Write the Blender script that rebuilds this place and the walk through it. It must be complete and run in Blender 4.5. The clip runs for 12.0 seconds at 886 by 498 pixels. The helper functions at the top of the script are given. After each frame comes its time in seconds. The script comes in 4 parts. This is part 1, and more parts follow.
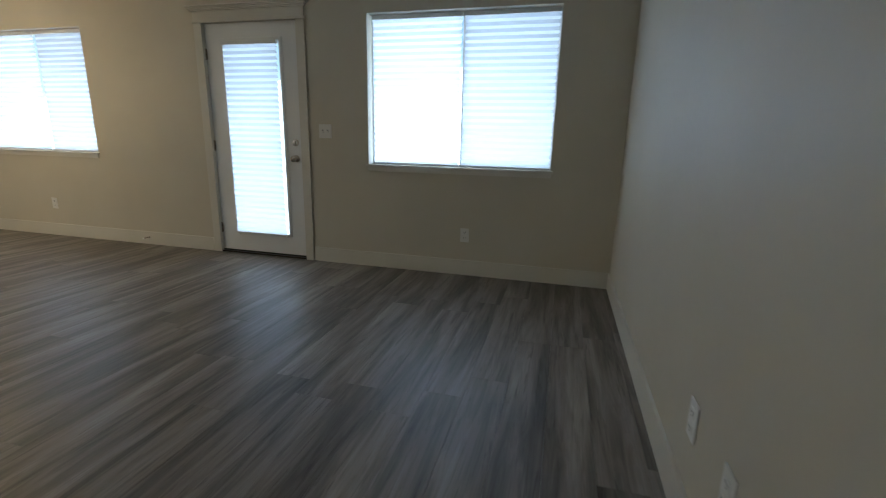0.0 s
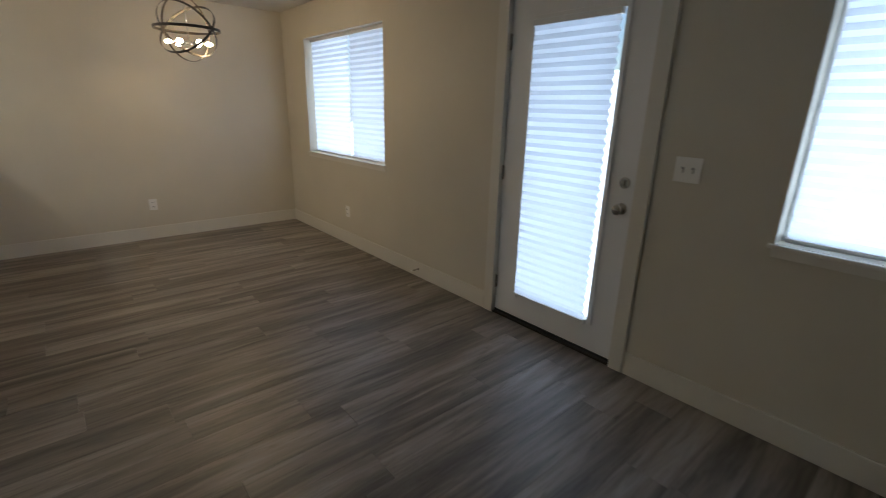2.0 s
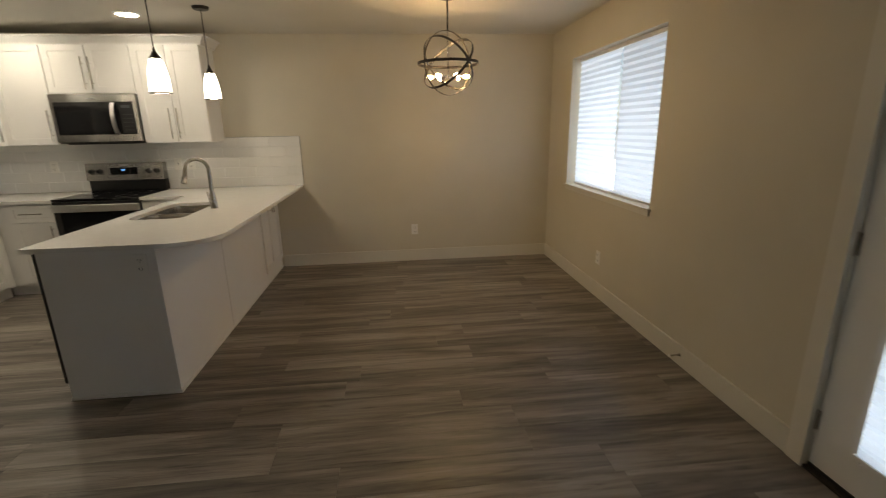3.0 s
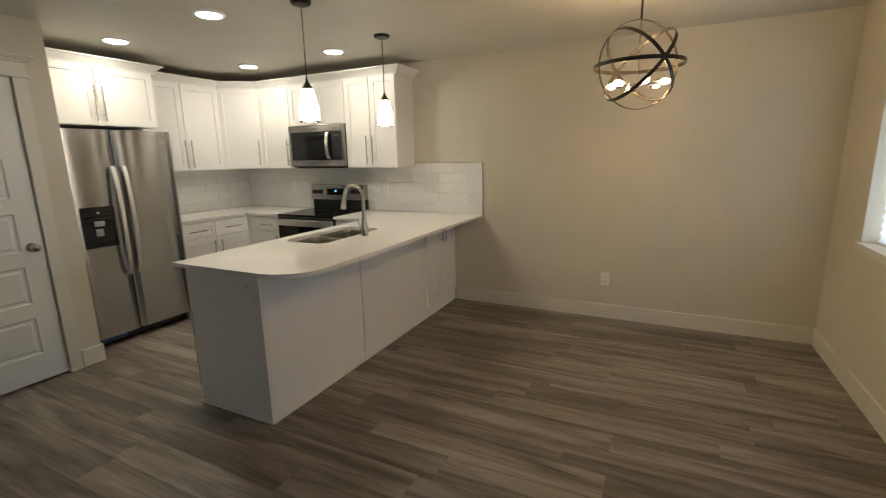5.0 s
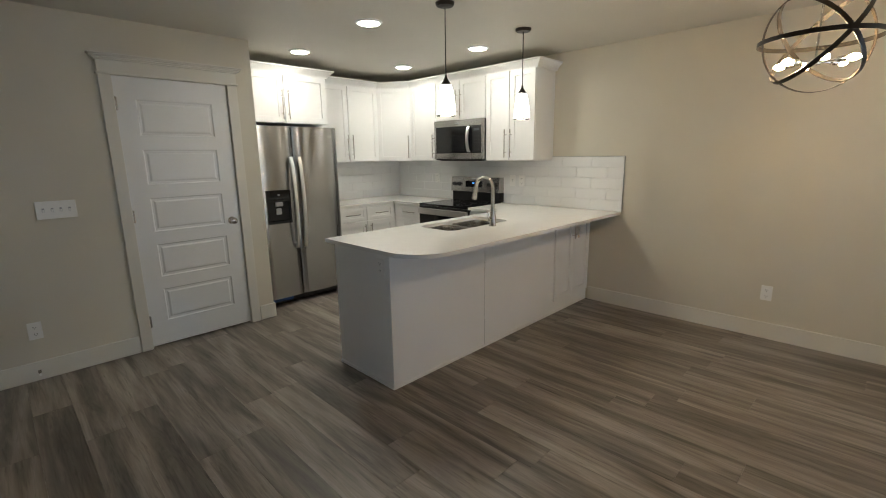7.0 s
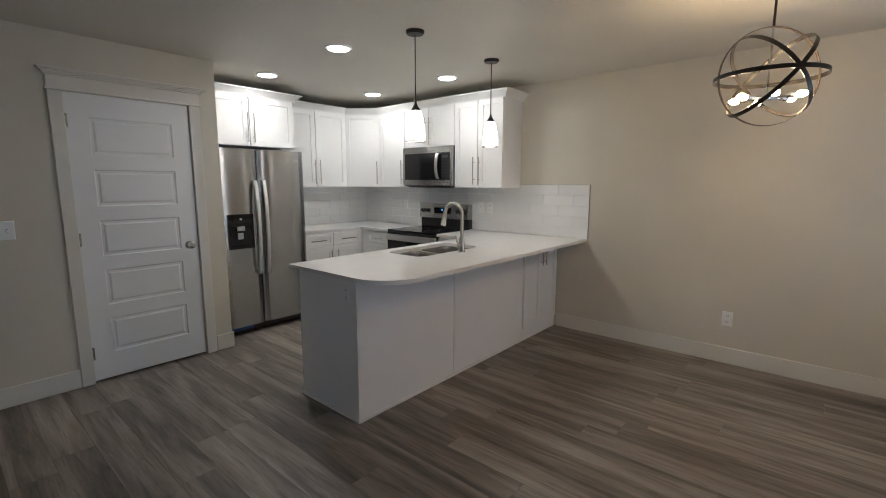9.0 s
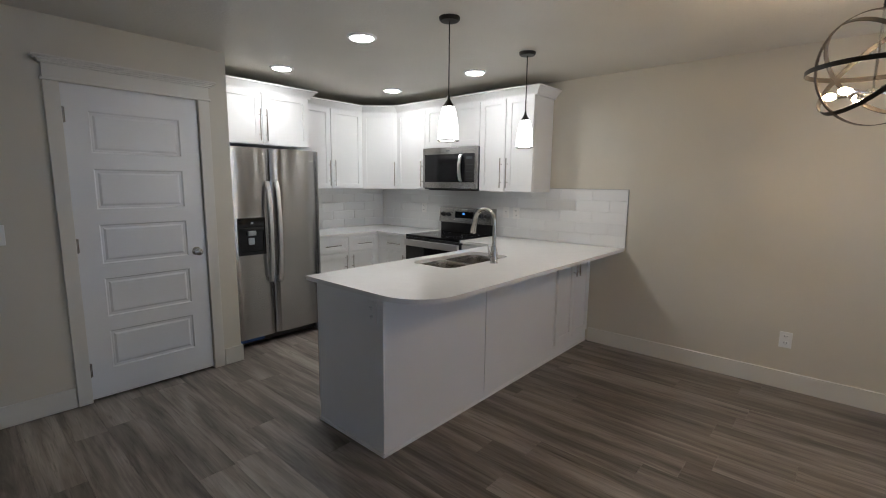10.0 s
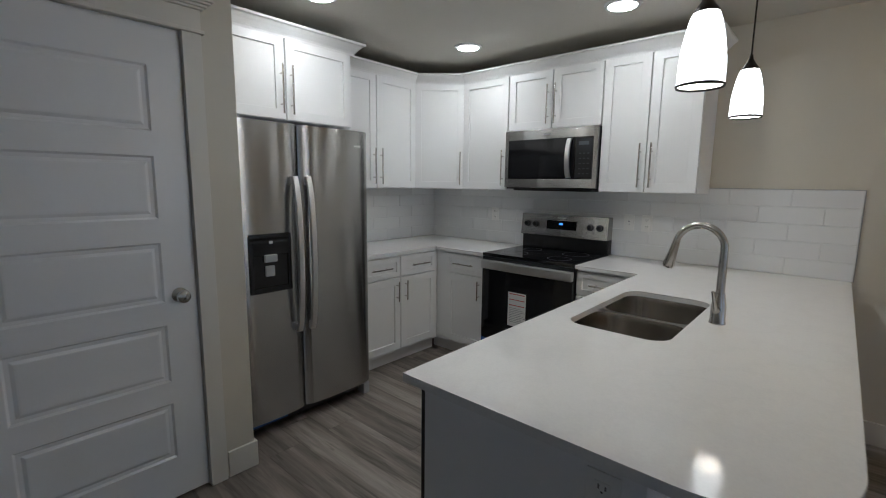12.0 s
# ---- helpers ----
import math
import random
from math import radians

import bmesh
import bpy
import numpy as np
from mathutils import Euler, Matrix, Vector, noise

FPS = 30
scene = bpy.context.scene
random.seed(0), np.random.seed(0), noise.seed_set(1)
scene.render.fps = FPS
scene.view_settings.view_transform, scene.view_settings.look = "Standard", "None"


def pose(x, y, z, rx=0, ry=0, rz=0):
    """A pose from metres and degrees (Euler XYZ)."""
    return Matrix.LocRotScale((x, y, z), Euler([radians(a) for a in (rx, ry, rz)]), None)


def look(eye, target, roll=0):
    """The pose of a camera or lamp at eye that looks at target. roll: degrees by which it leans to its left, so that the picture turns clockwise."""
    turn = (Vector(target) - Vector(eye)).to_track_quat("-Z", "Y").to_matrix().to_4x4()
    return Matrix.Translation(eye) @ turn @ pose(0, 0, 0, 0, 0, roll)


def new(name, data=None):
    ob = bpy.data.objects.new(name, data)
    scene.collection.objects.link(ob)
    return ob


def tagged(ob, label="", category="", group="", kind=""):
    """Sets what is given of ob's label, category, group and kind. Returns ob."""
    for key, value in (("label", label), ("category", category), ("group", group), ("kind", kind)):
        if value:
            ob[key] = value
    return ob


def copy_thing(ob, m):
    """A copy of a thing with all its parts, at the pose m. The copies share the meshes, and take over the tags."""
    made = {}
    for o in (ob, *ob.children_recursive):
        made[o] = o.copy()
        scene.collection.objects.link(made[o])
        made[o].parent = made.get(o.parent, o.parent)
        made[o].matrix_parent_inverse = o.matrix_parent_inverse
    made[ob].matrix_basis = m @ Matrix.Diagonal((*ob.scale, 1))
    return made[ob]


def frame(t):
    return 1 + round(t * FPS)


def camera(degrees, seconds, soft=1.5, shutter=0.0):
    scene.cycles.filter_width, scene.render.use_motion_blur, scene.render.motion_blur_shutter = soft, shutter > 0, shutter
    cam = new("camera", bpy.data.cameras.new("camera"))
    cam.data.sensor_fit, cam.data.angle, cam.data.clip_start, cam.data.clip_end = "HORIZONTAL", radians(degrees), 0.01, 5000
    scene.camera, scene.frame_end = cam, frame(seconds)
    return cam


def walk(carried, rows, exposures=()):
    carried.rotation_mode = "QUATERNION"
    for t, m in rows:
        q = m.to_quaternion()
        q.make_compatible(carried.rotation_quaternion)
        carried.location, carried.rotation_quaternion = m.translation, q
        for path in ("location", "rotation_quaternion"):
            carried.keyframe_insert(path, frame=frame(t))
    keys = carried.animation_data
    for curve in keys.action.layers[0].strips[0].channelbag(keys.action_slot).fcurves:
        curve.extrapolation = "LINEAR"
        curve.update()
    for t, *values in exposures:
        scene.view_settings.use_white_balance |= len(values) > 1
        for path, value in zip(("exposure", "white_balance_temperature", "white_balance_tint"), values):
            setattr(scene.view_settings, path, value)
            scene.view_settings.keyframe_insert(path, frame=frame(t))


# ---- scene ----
cam = camera(89.5, 12.0, soft=1.0, shutter=0.2)
PATH = [
    (0, (0.2, 0.249, 1.113), (-0.288, 2.131, 0.643), 1.4),
    (0.5, (0.002, 0.649, 1.248), (-0.678, 2.454, 0.719), 1.7),
    (1, (-0.265, 0.979, 1.329), (-0.992, 2.758, 0.775), 1.6),
    (1.5, (-0.556, 1.386, 1.398), (-1.637, 2.963, 0.809), 1.4),
    (2, (-0.954, 1.603, 1.421), (-2.397, 2.851, 0.82), 1.4),
    (2.5, (-1.252, 1.875, 1.493), (-2.992, 2.649, 0.883), -0.4),
    (3, (-1.498, 2.117, 1.479), (-3.418, 2.314, 0.958), -1.1),
    (5, (-2.345, 2.725, 1.496), (-4.102, 1.86, 1.088), -1.2),
    (5.5, (-2.316, 2.76, 1.466), (-3.837, 1.523, 1.072), -1.3),
    (6, (-2.314, 2.783, 1.471), (-3.594, 1.302, 1.062), -1.5),
    (6.5, (-2.331, 2.846, 1.461), (-3.62, 1.371, 1.055), -1.4),
    (7, (-2.362, 2.879, 1.469), (-3.749, 1.498, 1.055), -0.9),
    (7.5, (-2.37, 2.885, 1.442), (-3.82, 1.567, 1.043), -0.7),
    (9.5, (-2.424, 2.773, 1.458), (-3.924, 1.481, 1.179), 0.2),
    (10, (-2.521, 2.504, 1.469), (-4.004, 1.195, 1.178), 0.6),
    (10.5, (-2.641, 2.197, 1.468), (-4.148, 0.915, 1.174), 0.6),
    (11, (-2.804, 1.822, 1.498), (-4.296, 0.523, 1.2), 0.7),
    (11.5, (-2.927, 1.384, 1.477), (-4.373, 0.034, 1.179), 0.9),
    (12, (-3.125, 1.028, 1.439), (-4.607, -0.284, 1.149), 0.7),
]
EXPOSURES = [
    (0, 0.5, 5950, 2), (1.5, 0.25, 5980, 4), (2.5, 0.0, 6700, 10), (3, 0.0, 7500, 8), (5, 0.3, 7000, 6),
    (6.5, 0.45, 6350, 4), (7.5, 0.47, 6180, 6), (9.5, 0.22, 5680, 10), (10.5, 0.22, 5620, 10), (12, -0.27, 5450, 8),
]
walk(cam, [(t, look(eye, target, roll)) for t, eye, target, roll in PATH], EXPOSURES)
# strengths of the lights
DAY, CAN, PEND, BULB = 34.0, 97.0, 6.0, 262.0

# ---- world and large lights ----
world = bpy.data.worlds.new("world")
scene.world = world
world.use_nodes = True
wn = world.node_tree
sky = wn.nodes.new("ShaderNodeTexSky")
sky.sky_type, sky.sun_disc, sky.sun_elevation, sky.sun_rotation = "NISHITA", False, radians(48), radians(160)
wn.links.new(sky.outputs[0], wn.nodes["Background"].inputs[0])
wn.nodes["Background"].inputs[1].default_value = 0.12

# room planes
W, D, P, R, B, H = 3.862, -6.518, -1.085, 0.627, -2.11, 2.425
WIN_A = (-1.415, 0.11, 0.905, 2.09)
WIN_B = (-5.95, -4.40, 0.915, 2.10)
DOOR = (-2.985, -2.055, 0.0, 2.07)
PANTRY = (-3.855, -3.085, 0.0, 2.048)


def sun_lamp(strength):
    lamp = bpy.data.lights.new("sun", "SUN")
    lamp.energy, lamp.angle, lamp.color = strength, radians(0.5), (1.0, 0.95, 0.88)
    new("sun", lamp).matrix_world = look((0, -6, 12), (0, 6, 0))


def window_lamp(x, z, w, h, watts, ahead=0.60, drop=0.25):
    """Daylight that comes up from the bright ground outside an opening."""
    lamp = bpy.data.lights.new("daylight", "AREA")
    lamp.shape, lamp.size, lamp.size_y, lamp.energy, lamp.color = "RECTANGLE", w, h, watts, (0.74, 0.86, 1.0)
    new("daylight", lamp).matrix_world = look((x, W + ahead, z - drop), (x, W, z + 0.02))


sun_lamp(2.5)
window_lamp(-0.65, 1.5, 1.7, 1.2, DAY * 1.0)
window_lamp(-5.17, 1.5, 1.7, 1.2, DAY * 0.8)
window_lamp(-2.52, 1.1, 0.9, 1.9, DAY * 0.52)

# ---- materials ----


class Mat:
    """A node material with short ways to its nodes."""

    def __init__(self, name, color=(0.8, 0.8, 0.8), rough=0.5, metal=0.0, **extra):
        self.m = bpy.data.materials.new(name)
        self.m.use_nodes = True
        self.t = self.m.node_tree
        self.p = self.t.nodes["Principled BSDF"]
        self.p.inputs["Base Color"].default_value = (*color, 1)
        self.p.inputs["Roughness"].default_value = rough
        self.p.inputs["Metallic"].default_value = metal
        for k, v in extra.items():
            self.p.inputs[k.replace("_", " ")].default_value = v

    def node(self, kind, **props):
        n = self.t.nodes.new(kind)
        for k, v in props.items():
            n.inputs[k.replace("_", " ")].default_value = v
        return n

    def link(self, a, b):
        self.t.links.new(a, b)

    def coords(self, scale, world_space=True):
        src = self.t.nodes.new("ShaderNodeNewGeometry").outputs["Position"] if world_space else self.t.nodes.new("ShaderNodeTexCoord").outputs["Object"]
        mp = self.t.nodes.new("ShaderNodeMapping")
        mp.inputs["Scale"].default_value = scale
        self.link(src, mp.inputs["Vector"])
        return mp

    def noise(self, scale, vec=(1, 1, 1), detail=3.0, rough=0.5, world_space=True):
        n = self.node("ShaderNodeTexNoise", Scale=scale, Detail=detail, Roughness=rough)
        self.link(self.coords(vec, world_space).outputs[0], n.inputs["Vector"])
        return n.outputs["Fac"]

    def ramp(self, fac, stops):
        r = self.t.nodes.new("ShaderNodeValToRGB")
        els = r.color_ramp.elements
        while len(els) < len(stops):
            els.new(0.5)
        for e, (pos, c) in zip(els, stops):
            e.position, e.color = pos, (*c, 1) if len(c) == 3 else c
        self.link(fac, r.inputs[0])
        return r.outputs[0]

    def mix(self, a, b, fac, mode="MIX"):
        m = self.t.nodes.new("ShaderNodeMix")
        m.data_type, m.blend_type = "RGBA", mode
        for sock, v in ((m.inputs[6], a), (m.inputs[7], b)):
            if hasattr(v, "links"):
                self.link(v, sock)
            else:
                sock.default_value = (*v, 1)
        if hasattr(fac, "links"):
            self.link(fac, m.inputs[0])
        else:
            m.inputs[0].default_value = fac
        return m.outputs[2]

    def bump(self, fac, strength, dist=0.01):
        b = self.node("ShaderNodeBump", Strength=strength, Distance=dist)
        self.link(fac, b.inputs["Height"])
        self.link(b.outputs[0], self.p.inputs["Normal"])

    def color(self, out):
        self.link(out, self.p.inputs["Base Color"])

    def rough(self, fac, lo, hi):
        m = self.t.nodes.new("ShaderNodeMapRange")
        m.inputs["To Min"].default_value, m.inputs["To Max"].default_value = lo, hi
        self.link(fac, m.inputs["Value"])
        self.link(m.outputs[0], self.p.inputs["Roughness"])


def paint(name, col, rough=0.55, peel=0.12, scale=140, vary=0.04):
    m = Mat(name, col, rough)
    a = m.noise(1.3, detail=3)
    lo, hi = tuple(c * (1 - vary) for c in col), tuple(min(1, c * (1 + vary)) for c in col)
    m.color(m.ramp(a, [(0.3, lo), (0.7, hi)]))
    m.bump(m.noise(scale, detail=4, rough=0.6), peel, 0.004)
    m.rough(m.noise(30), rough - 0.06, rough + 0.08)
    return m.m


M_WALL = paint("wall_paint", (0.63, 0.585, 0.485), 0.5, 0.14, 120)
M_CEIL = paint("ceiling_texture", (0.63, 0.60, 0.53), 0.5, 0.6, 55)
M_TRIM = paint("trim_paint", (0.70, 0.67, 0.595), 0.35, 0.05)
M_DOOR = paint("door_paint", (0.80, 0.80, 0.79), 0.33, 0.05, 60)
M_CAB = paint("cabinet_lacquer", (0.82, 0.81, 0.79), 0.32, 0.03, 40, 0.02)
# near-black colour that stands in for the shade in a cabinet joint
M_SHADOWGAP = Mat("cabinet_gap_shade", (0.03, 0.03, 0.03), 0.8).m
M_VINYL = paint("white_vinyl", (0.8, 0.81, 0.82), 0.3, 0.02)
M_PLATE = paint("plate_plastic", (0.83, 0.82, 0.79), 0.3, 0.0)
M_HOLE = Mat("dark_slot", (0.02, 0.02, 0.02), 0.6).m
M_BLACK = Mat("black_plastic", (0.009, 0.009, 0.010), 0.4).m
M_GLASSBLK = Mat("black_glass", (0.006, 0.006, 0.007), 0.05).m
M_OVENWIN = Mat("oven_window", (0.012, 0.012, 0.013), 0.08).m
M_THRESH = Mat("bronze_threshold", (0.035, 0.028, 0.022), 0.4, 0.5).m
M_TAPE = Mat("blue_film", (0.03, 0.10, 0.32), 0.35).m
M_PAPER = Mat("paper", (0.75, 0.74, 0.72), 0.6).m
M_RED = Mat("red_ink", (0.45, 0.05, 0.06), 0.6).m
M_INK = Mat("grey_ink", (0.35, 0.35, 0.36), 0.6).m
M_RING = Mat("dark_grey_print", (0.05, 0.05, 0.052), 0.3).m
M_GREYPL = Mat("grey_plastic", (0.36, 0.365, 0.37), 0.35).m


def steel(name, col=(0.41, 0.40, 0.385), rough=0.25, vec=(1, 1, 40), aniso=0.96):
    m = Mat(name, col, rough, 1.0, Anisotropic=aniso)
    tan = m.t.nodes.new("ShaderNodeCombineXYZ")
    tan.inputs[0].default_value, tan.inputs[1].default_value, tan.inputs[2].default_value = 0.02, 0.03, 1.0
    m.link(tan.outputs[0], m.p.inputs["Tangent"])
    n = m.noise(60, vec, detail=3, rough=0.6)
    m.rough(n, rough - 0.02, rough + 0.02)
    m.color(m.ramp(m.noise(3), [(0.3, tuple(c * 0.94 for c in col)), (0.7, col)]))
    return m.m


M_STEEL = steel("brushed_steel")
M_SINK = steel("sink_steel", (0.50, 0.47, 0.43), 0.14, (30, 1, 1), 0.5)
M_NICKEL = steel("satin_nickel", (0.56, 0.535, 0.495), 0.26, (1, 1, 10), 0.0)
M_BRONZE = Mat("dark_bronze", (0.03, 0.026, 0.022), 0.38, 0.6).m
M_HANDLE = Mat("satin_steel_bar", (0.68, 0.67, 0.65), 0.36, 1.0).m
M_CHROME = Mat("chrome", (0.75, 0.75, 0.75), 0.1, 1.0).m
M_GOLD = Mat("bronze_inside", (0.085, 0.066, 0.048), 0.4, 0.6).m


def quartz():
    m = Mat("white_quartz", (0.80, 0.785, 0.75), 0.16)
    v = m.noise(4.5, detail=9, rough=0.65)
    fleck = m.noise(160, detail=2)
    c = m.ramp(v, [(0.44, (0.82, 0.805, 0.775)), (0.495, (0.785, 0.77, 0.74)), (0.55, (0.82, 0.805, 0.775))])
    m.color(m.mix(c, m.ramp(fleck, [(0.35, (0.80, 0.79, 0.77)), (0.6, (0.86, 0.85, 0.82))]), 0.4))
    m.rough(m.noise(9), 0.06, 0.11)
    return m.m


def tile_mat():
    m = Mat("glazed_tile", (0.8, 0.8, 0.79), 0.12)
    info = m.t.nodes.new("ShaderNodeObjectInfo")
    m.color(m.ramp(info.outputs["Random"], [(0.0, (0.785, 0.785, 0.775)), (1.0, (0.825, 0.825, 0.81))]))
    m.bump(m.noise(7, detail=2), 0.10, 0.02)
    m.rough(m.noise(12), 0.08, 0.2)
    return m.m


def plank_mat():
    m = Mat("grey_oak_vinyl", (0.2, 0.17, 0.14), 0.42)
    info = m.t.nodes.new("ShaderNodeObjectInfo").outputs["Random"]
    pos = m.t.nodes.new("ShaderNodeNewGeometry").outputs["Position"]
    comb = m.t.nodes.new("ShaderNodeCombineXYZ")
    mul = m.t.nodes.new("ShaderNodeMath")
    mul.operation = "MULTIPLY"
    mul.inputs[1].default_value = 57.0
    m.link(info, mul.inputs[0])
    for s in (0, 1, 2):
        m.link(mul.outputs[0], comb.inputs[s])
    add = m.t.nodes.new("ShaderNodeVectorMath")
    m.link(pos, add.inputs[0])
    m.link(comb.outputs[0], add.inputs[1])

    def grain(scale, vec, detail, rough, dist=0.0):
        mp = m.t.nodes.new("ShaderNodeMapping")
        mp.inputs["Scale"].default_value = vec
        m.link(add.outputs[0], mp.inputs["Vector"])
        n = m.node("ShaderNodeTexNoise", Scale=scale, Detail=detail, Roughness=rough, Distortion=dist)
        m.link(mp.outputs[0], n.inputs["Vector"])
        return n.outputs["Fac"]

    broad = grain(1.0, (9.0, 0.8, 1), 2, 0.5, 0.7)
    mid = grain(1.0, (21, 1.5, 1), 4, 0.6, 2.2)
    fleck = grain(1.0, (55, 3.2, 1), 3, 0.6, 1.0)
    fine = grain(1.0, (190, 5, 1), 4, 0.7)
    c1 = m.ramp(broad, [(0.34, (0.066, 0.054, 0.045)), (0.46, (0.15, 0.126, 0.107)), (0.55, (0.25, 0.217, 0.186)), (0.68, (0.36, 0.32, 0.278))])
    c2 = m.ramp(mid, [(0.34, (0.082, 0.068, 0.057)), (0.5, (0.205, 0.176, 0.150)), (0.66, (0.33, 0.292, 0.253))])
    c = m.mix(c1, c2, 0.36)
    c = m.mix(c, m.ramp(fleck, [(0.30, (0.50, 0.48, 0.46)), (0.44, (1.0, 1.0, 1.0))]), 0.8, "MULTIPLY")
    c = m.mix(c, m.ramp(fine, [(0.3, (0.62, 0.60, 0.58)), (0.62, (1.12, 1.12, 1.11))]), 0.36, "MULTIPLY")
    tone = m.ramp(info, [(0.0, (0.80, 0.79, 0.78)), (0.5, (1.0, 0.99, 0.98)), (1.0, (1.20, 1.19, 1.18))])
    m.color(m.mix(c, tone, 0.65, "MULTIPLY"))
    m.rough(mid, 0.34, 0.48)
    m.bump(fine, 0.12, 0.003)
    return m.m


def shade_mat():
    """Woven pleated fabric that lets daylight through."""
    m = Mat("pleated_fabric", (0.80, 0.82, 0.86), 0.9)
    tr = m.node("ShaderNodeBsdfTranslucent", Color=(0.70, 0.76, 0.86, 1))
    mx = m.node("ShaderNodeMixShader", Fac=0.5)
    m.bump(m.noise(900, detail=1), 0.1, 0.001)
    m.link(m.p.outputs[0], mx.inputs[1])
    m.link(tr.outputs[0], mx.inputs[2])
    m.link(mx.outputs[0], m.t.nodes["Material Output"].inputs[0])
    return m.m


def glow(name, col, strength):
    return Mat(name, col, 0.4, Emission_Color=(*col, 1), Emission_Strength=strength).m


def glass():
    m = Mat("clear_glass", (1, 1, 1), 0.0, Transmission_Weight=1.0, IOR=1.45)
    return m.m


def mesh_screen():
    m = Mat("insect_mesh", (0.25, 0.25, 0.26), 0.8)
    tp = m.node("ShaderNodeBsdfTransparent")
    mx = m.node("ShaderNodeMixShader", Fac=0.85)
    m.link(m.p.outputs[0], mx.inputs[1])
    m.link(tp.outputs[0], mx.inputs[2])
    m.link(mx.outputs[0], m.t.nodes["Material Output"].inputs[0])
    return m.m


M_QUARTZ, M_TILE, M_PLANK, M_SHADE, M_GLASS, M_MESH = quartz(), tile_mat(), plank_mat(), shade_mat(), glass(), mesh_screen()
M_GROUT = paint("grout", (0.79, 0.79, 0.78), 0.8, 0.1, 300)
M_SUBFLOOR = Mat("plank_joint", (0.07, 0.058, 0.048), 0.8).m
M_CAN = glow("led_diffuser", (1.0, 0.93, 0.82), CAN)
M_OPAL = glow("opal_glass", (1.0, 0.93, 0.82), PEND)
M_BULB = glow("lit_bulb", (1.0, 0.70, 0.39), BULB)
M_BLUE = glow("blue_display", (0.1, 0.35, 1.0), 1.5)
M_CONC = paint("patio_concrete", (0.42, 0.41, 0.39), 0.8, 0.3, 60)
M_STUCCO = paint("outer_wall", (0.45, 0.43, 0.40), 0.8, 0.3, 60)

# ---- building helpers ----


def box(bm, lo, hi, b=0.0):
    """A box between two corners, its edges rounded off by b."""
    lo, hi = Vector([min(p, q) for p, q in zip(lo, hi)]), Vector([max(p, q) for p, q in zip(lo, hi)])
    r = bmesh.ops.create_cube(bm, size=1.0)
    for v in r["verts"]:
        v.co = Vector([lo[i] + (v.co[i] + 0.5) * (hi[i] - lo[i]) for i in range(3)])
    if b > 0:
        edges = {e for v in r["verts"] for e in v.link_edges}
        bmesh.ops.bevel(bm, geom=list(edges), offset=b, segments=2, profile=0.5, affect="EDGES")
    return bm


def boxes(*specs, b=0.0):
    bm = bmesh.new()
    for lo, hi in specs:
        box(bm, lo, hi, b)
    return bm


def lathe(bm, profile, seg=24, at=(0, 0, 0), m=None, caps=True):
    """A turned shape round z from (radius, height) pairs."""
    rings = []
    for r, z in profile:
        ring = []
        for i in range(seg):
            a = 2 * math.pi * i / seg
            v = Vector((r * math.cos(a), r * math.sin(a), z))
            ring.append(bm.verts.new((m @ v if m else v) + Vector(at)))
        rings.append(ring)
    for p, q in zip(rings, rings[1:]):
        for i in range(seg):
            bm.faces.new((p[i], p[(i + 1) % seg], q[(i + 1) % seg], q[i]))
    for ring, flip in ((rings[0], True), (rings[-1], False)) if caps else ():
        if (ring[0].co - ring[seg // 2].co).length > 1e-4:
            bm.faces.new(ring[::-1] if flip else ring)
    return bm


def tube(bm, pts, radii, seg=12):
    """A round bar along points."""
    pts = [Vector(p) for p in pts]
    if not isinstance(radii, (list, tuple)):
        radii = [radii] * len(pts)
    rings, side = [], None
    for i, p in enumerate(pts):
        d = (pts[min(i + 1, len(pts) - 1)] - pts[max(i - 1, 0)]).normalized()
        if side is None:
            side = d.orthogonal().normalized()
        side = (side - d * side.dot(d)).normalized()
        up = d.cross(side)
        rings.append([bm.verts.new(p + radii[i] * (math.cos(a) * side + math.sin(a) * up)) for a in [2 * math.pi * k / seg for k in range(seg)]])
    for p, q in zip(rings, rings[1:]):
        for i in range(seg):
            bm.faces.new((p[i], p[(i + 1) % seg], q[(i + 1) % seg], q[i]))
    bm.faces.new(rings[0][::-1])
    bm.faces.new(rings[-1])
    return bm


def prism(bm, outline, z0, z1, holes=()):
    """An upright prism over a plan outline, with holes."""
    edges, loops = [], []
    for loop in (outline, *holes):
        vs = [bm.verts.new((x, y, z1)) for x, y in loop]
        es = [bm.edges.new((vs[i], vs[(i + 1) % len(vs)])) for i in range(len(vs))]
        edges += es
        loops.append(vs)
    bmesh.ops.triangle_fill(bm, edges=edges, use_beauty=True)
    bm.faces.ensure_lookup_table()
    top = list(bm.faces)
    r = bmesh.ops.extrude_face_region(bm, geom=top)
    for v in [g for g in r["geom"] if isinstance(g, bmesh.types.BMVert)]:
        v.co.z = z0
    bmesh.ops.recalc_face_normals(bm, faces=bm.faces[:])
    return bm


def round_rect(x0, x1, y0, y1, r, seg=6):
    pts = []
    for cx, cy, a0 in ((x1 - r, y1 - r, 0), (x0 + r, y1 - r, 90), (x0 + r, y0 + r, 180), (x1 - r, y0 + r, 270)):
        pts += [(cx + r * math.cos(radians(a0 + 90 * k / seg)), cy + r * math.sin(radians(a0 + 90 * k / seg))) for k in range(seg + 1)]
    return pts


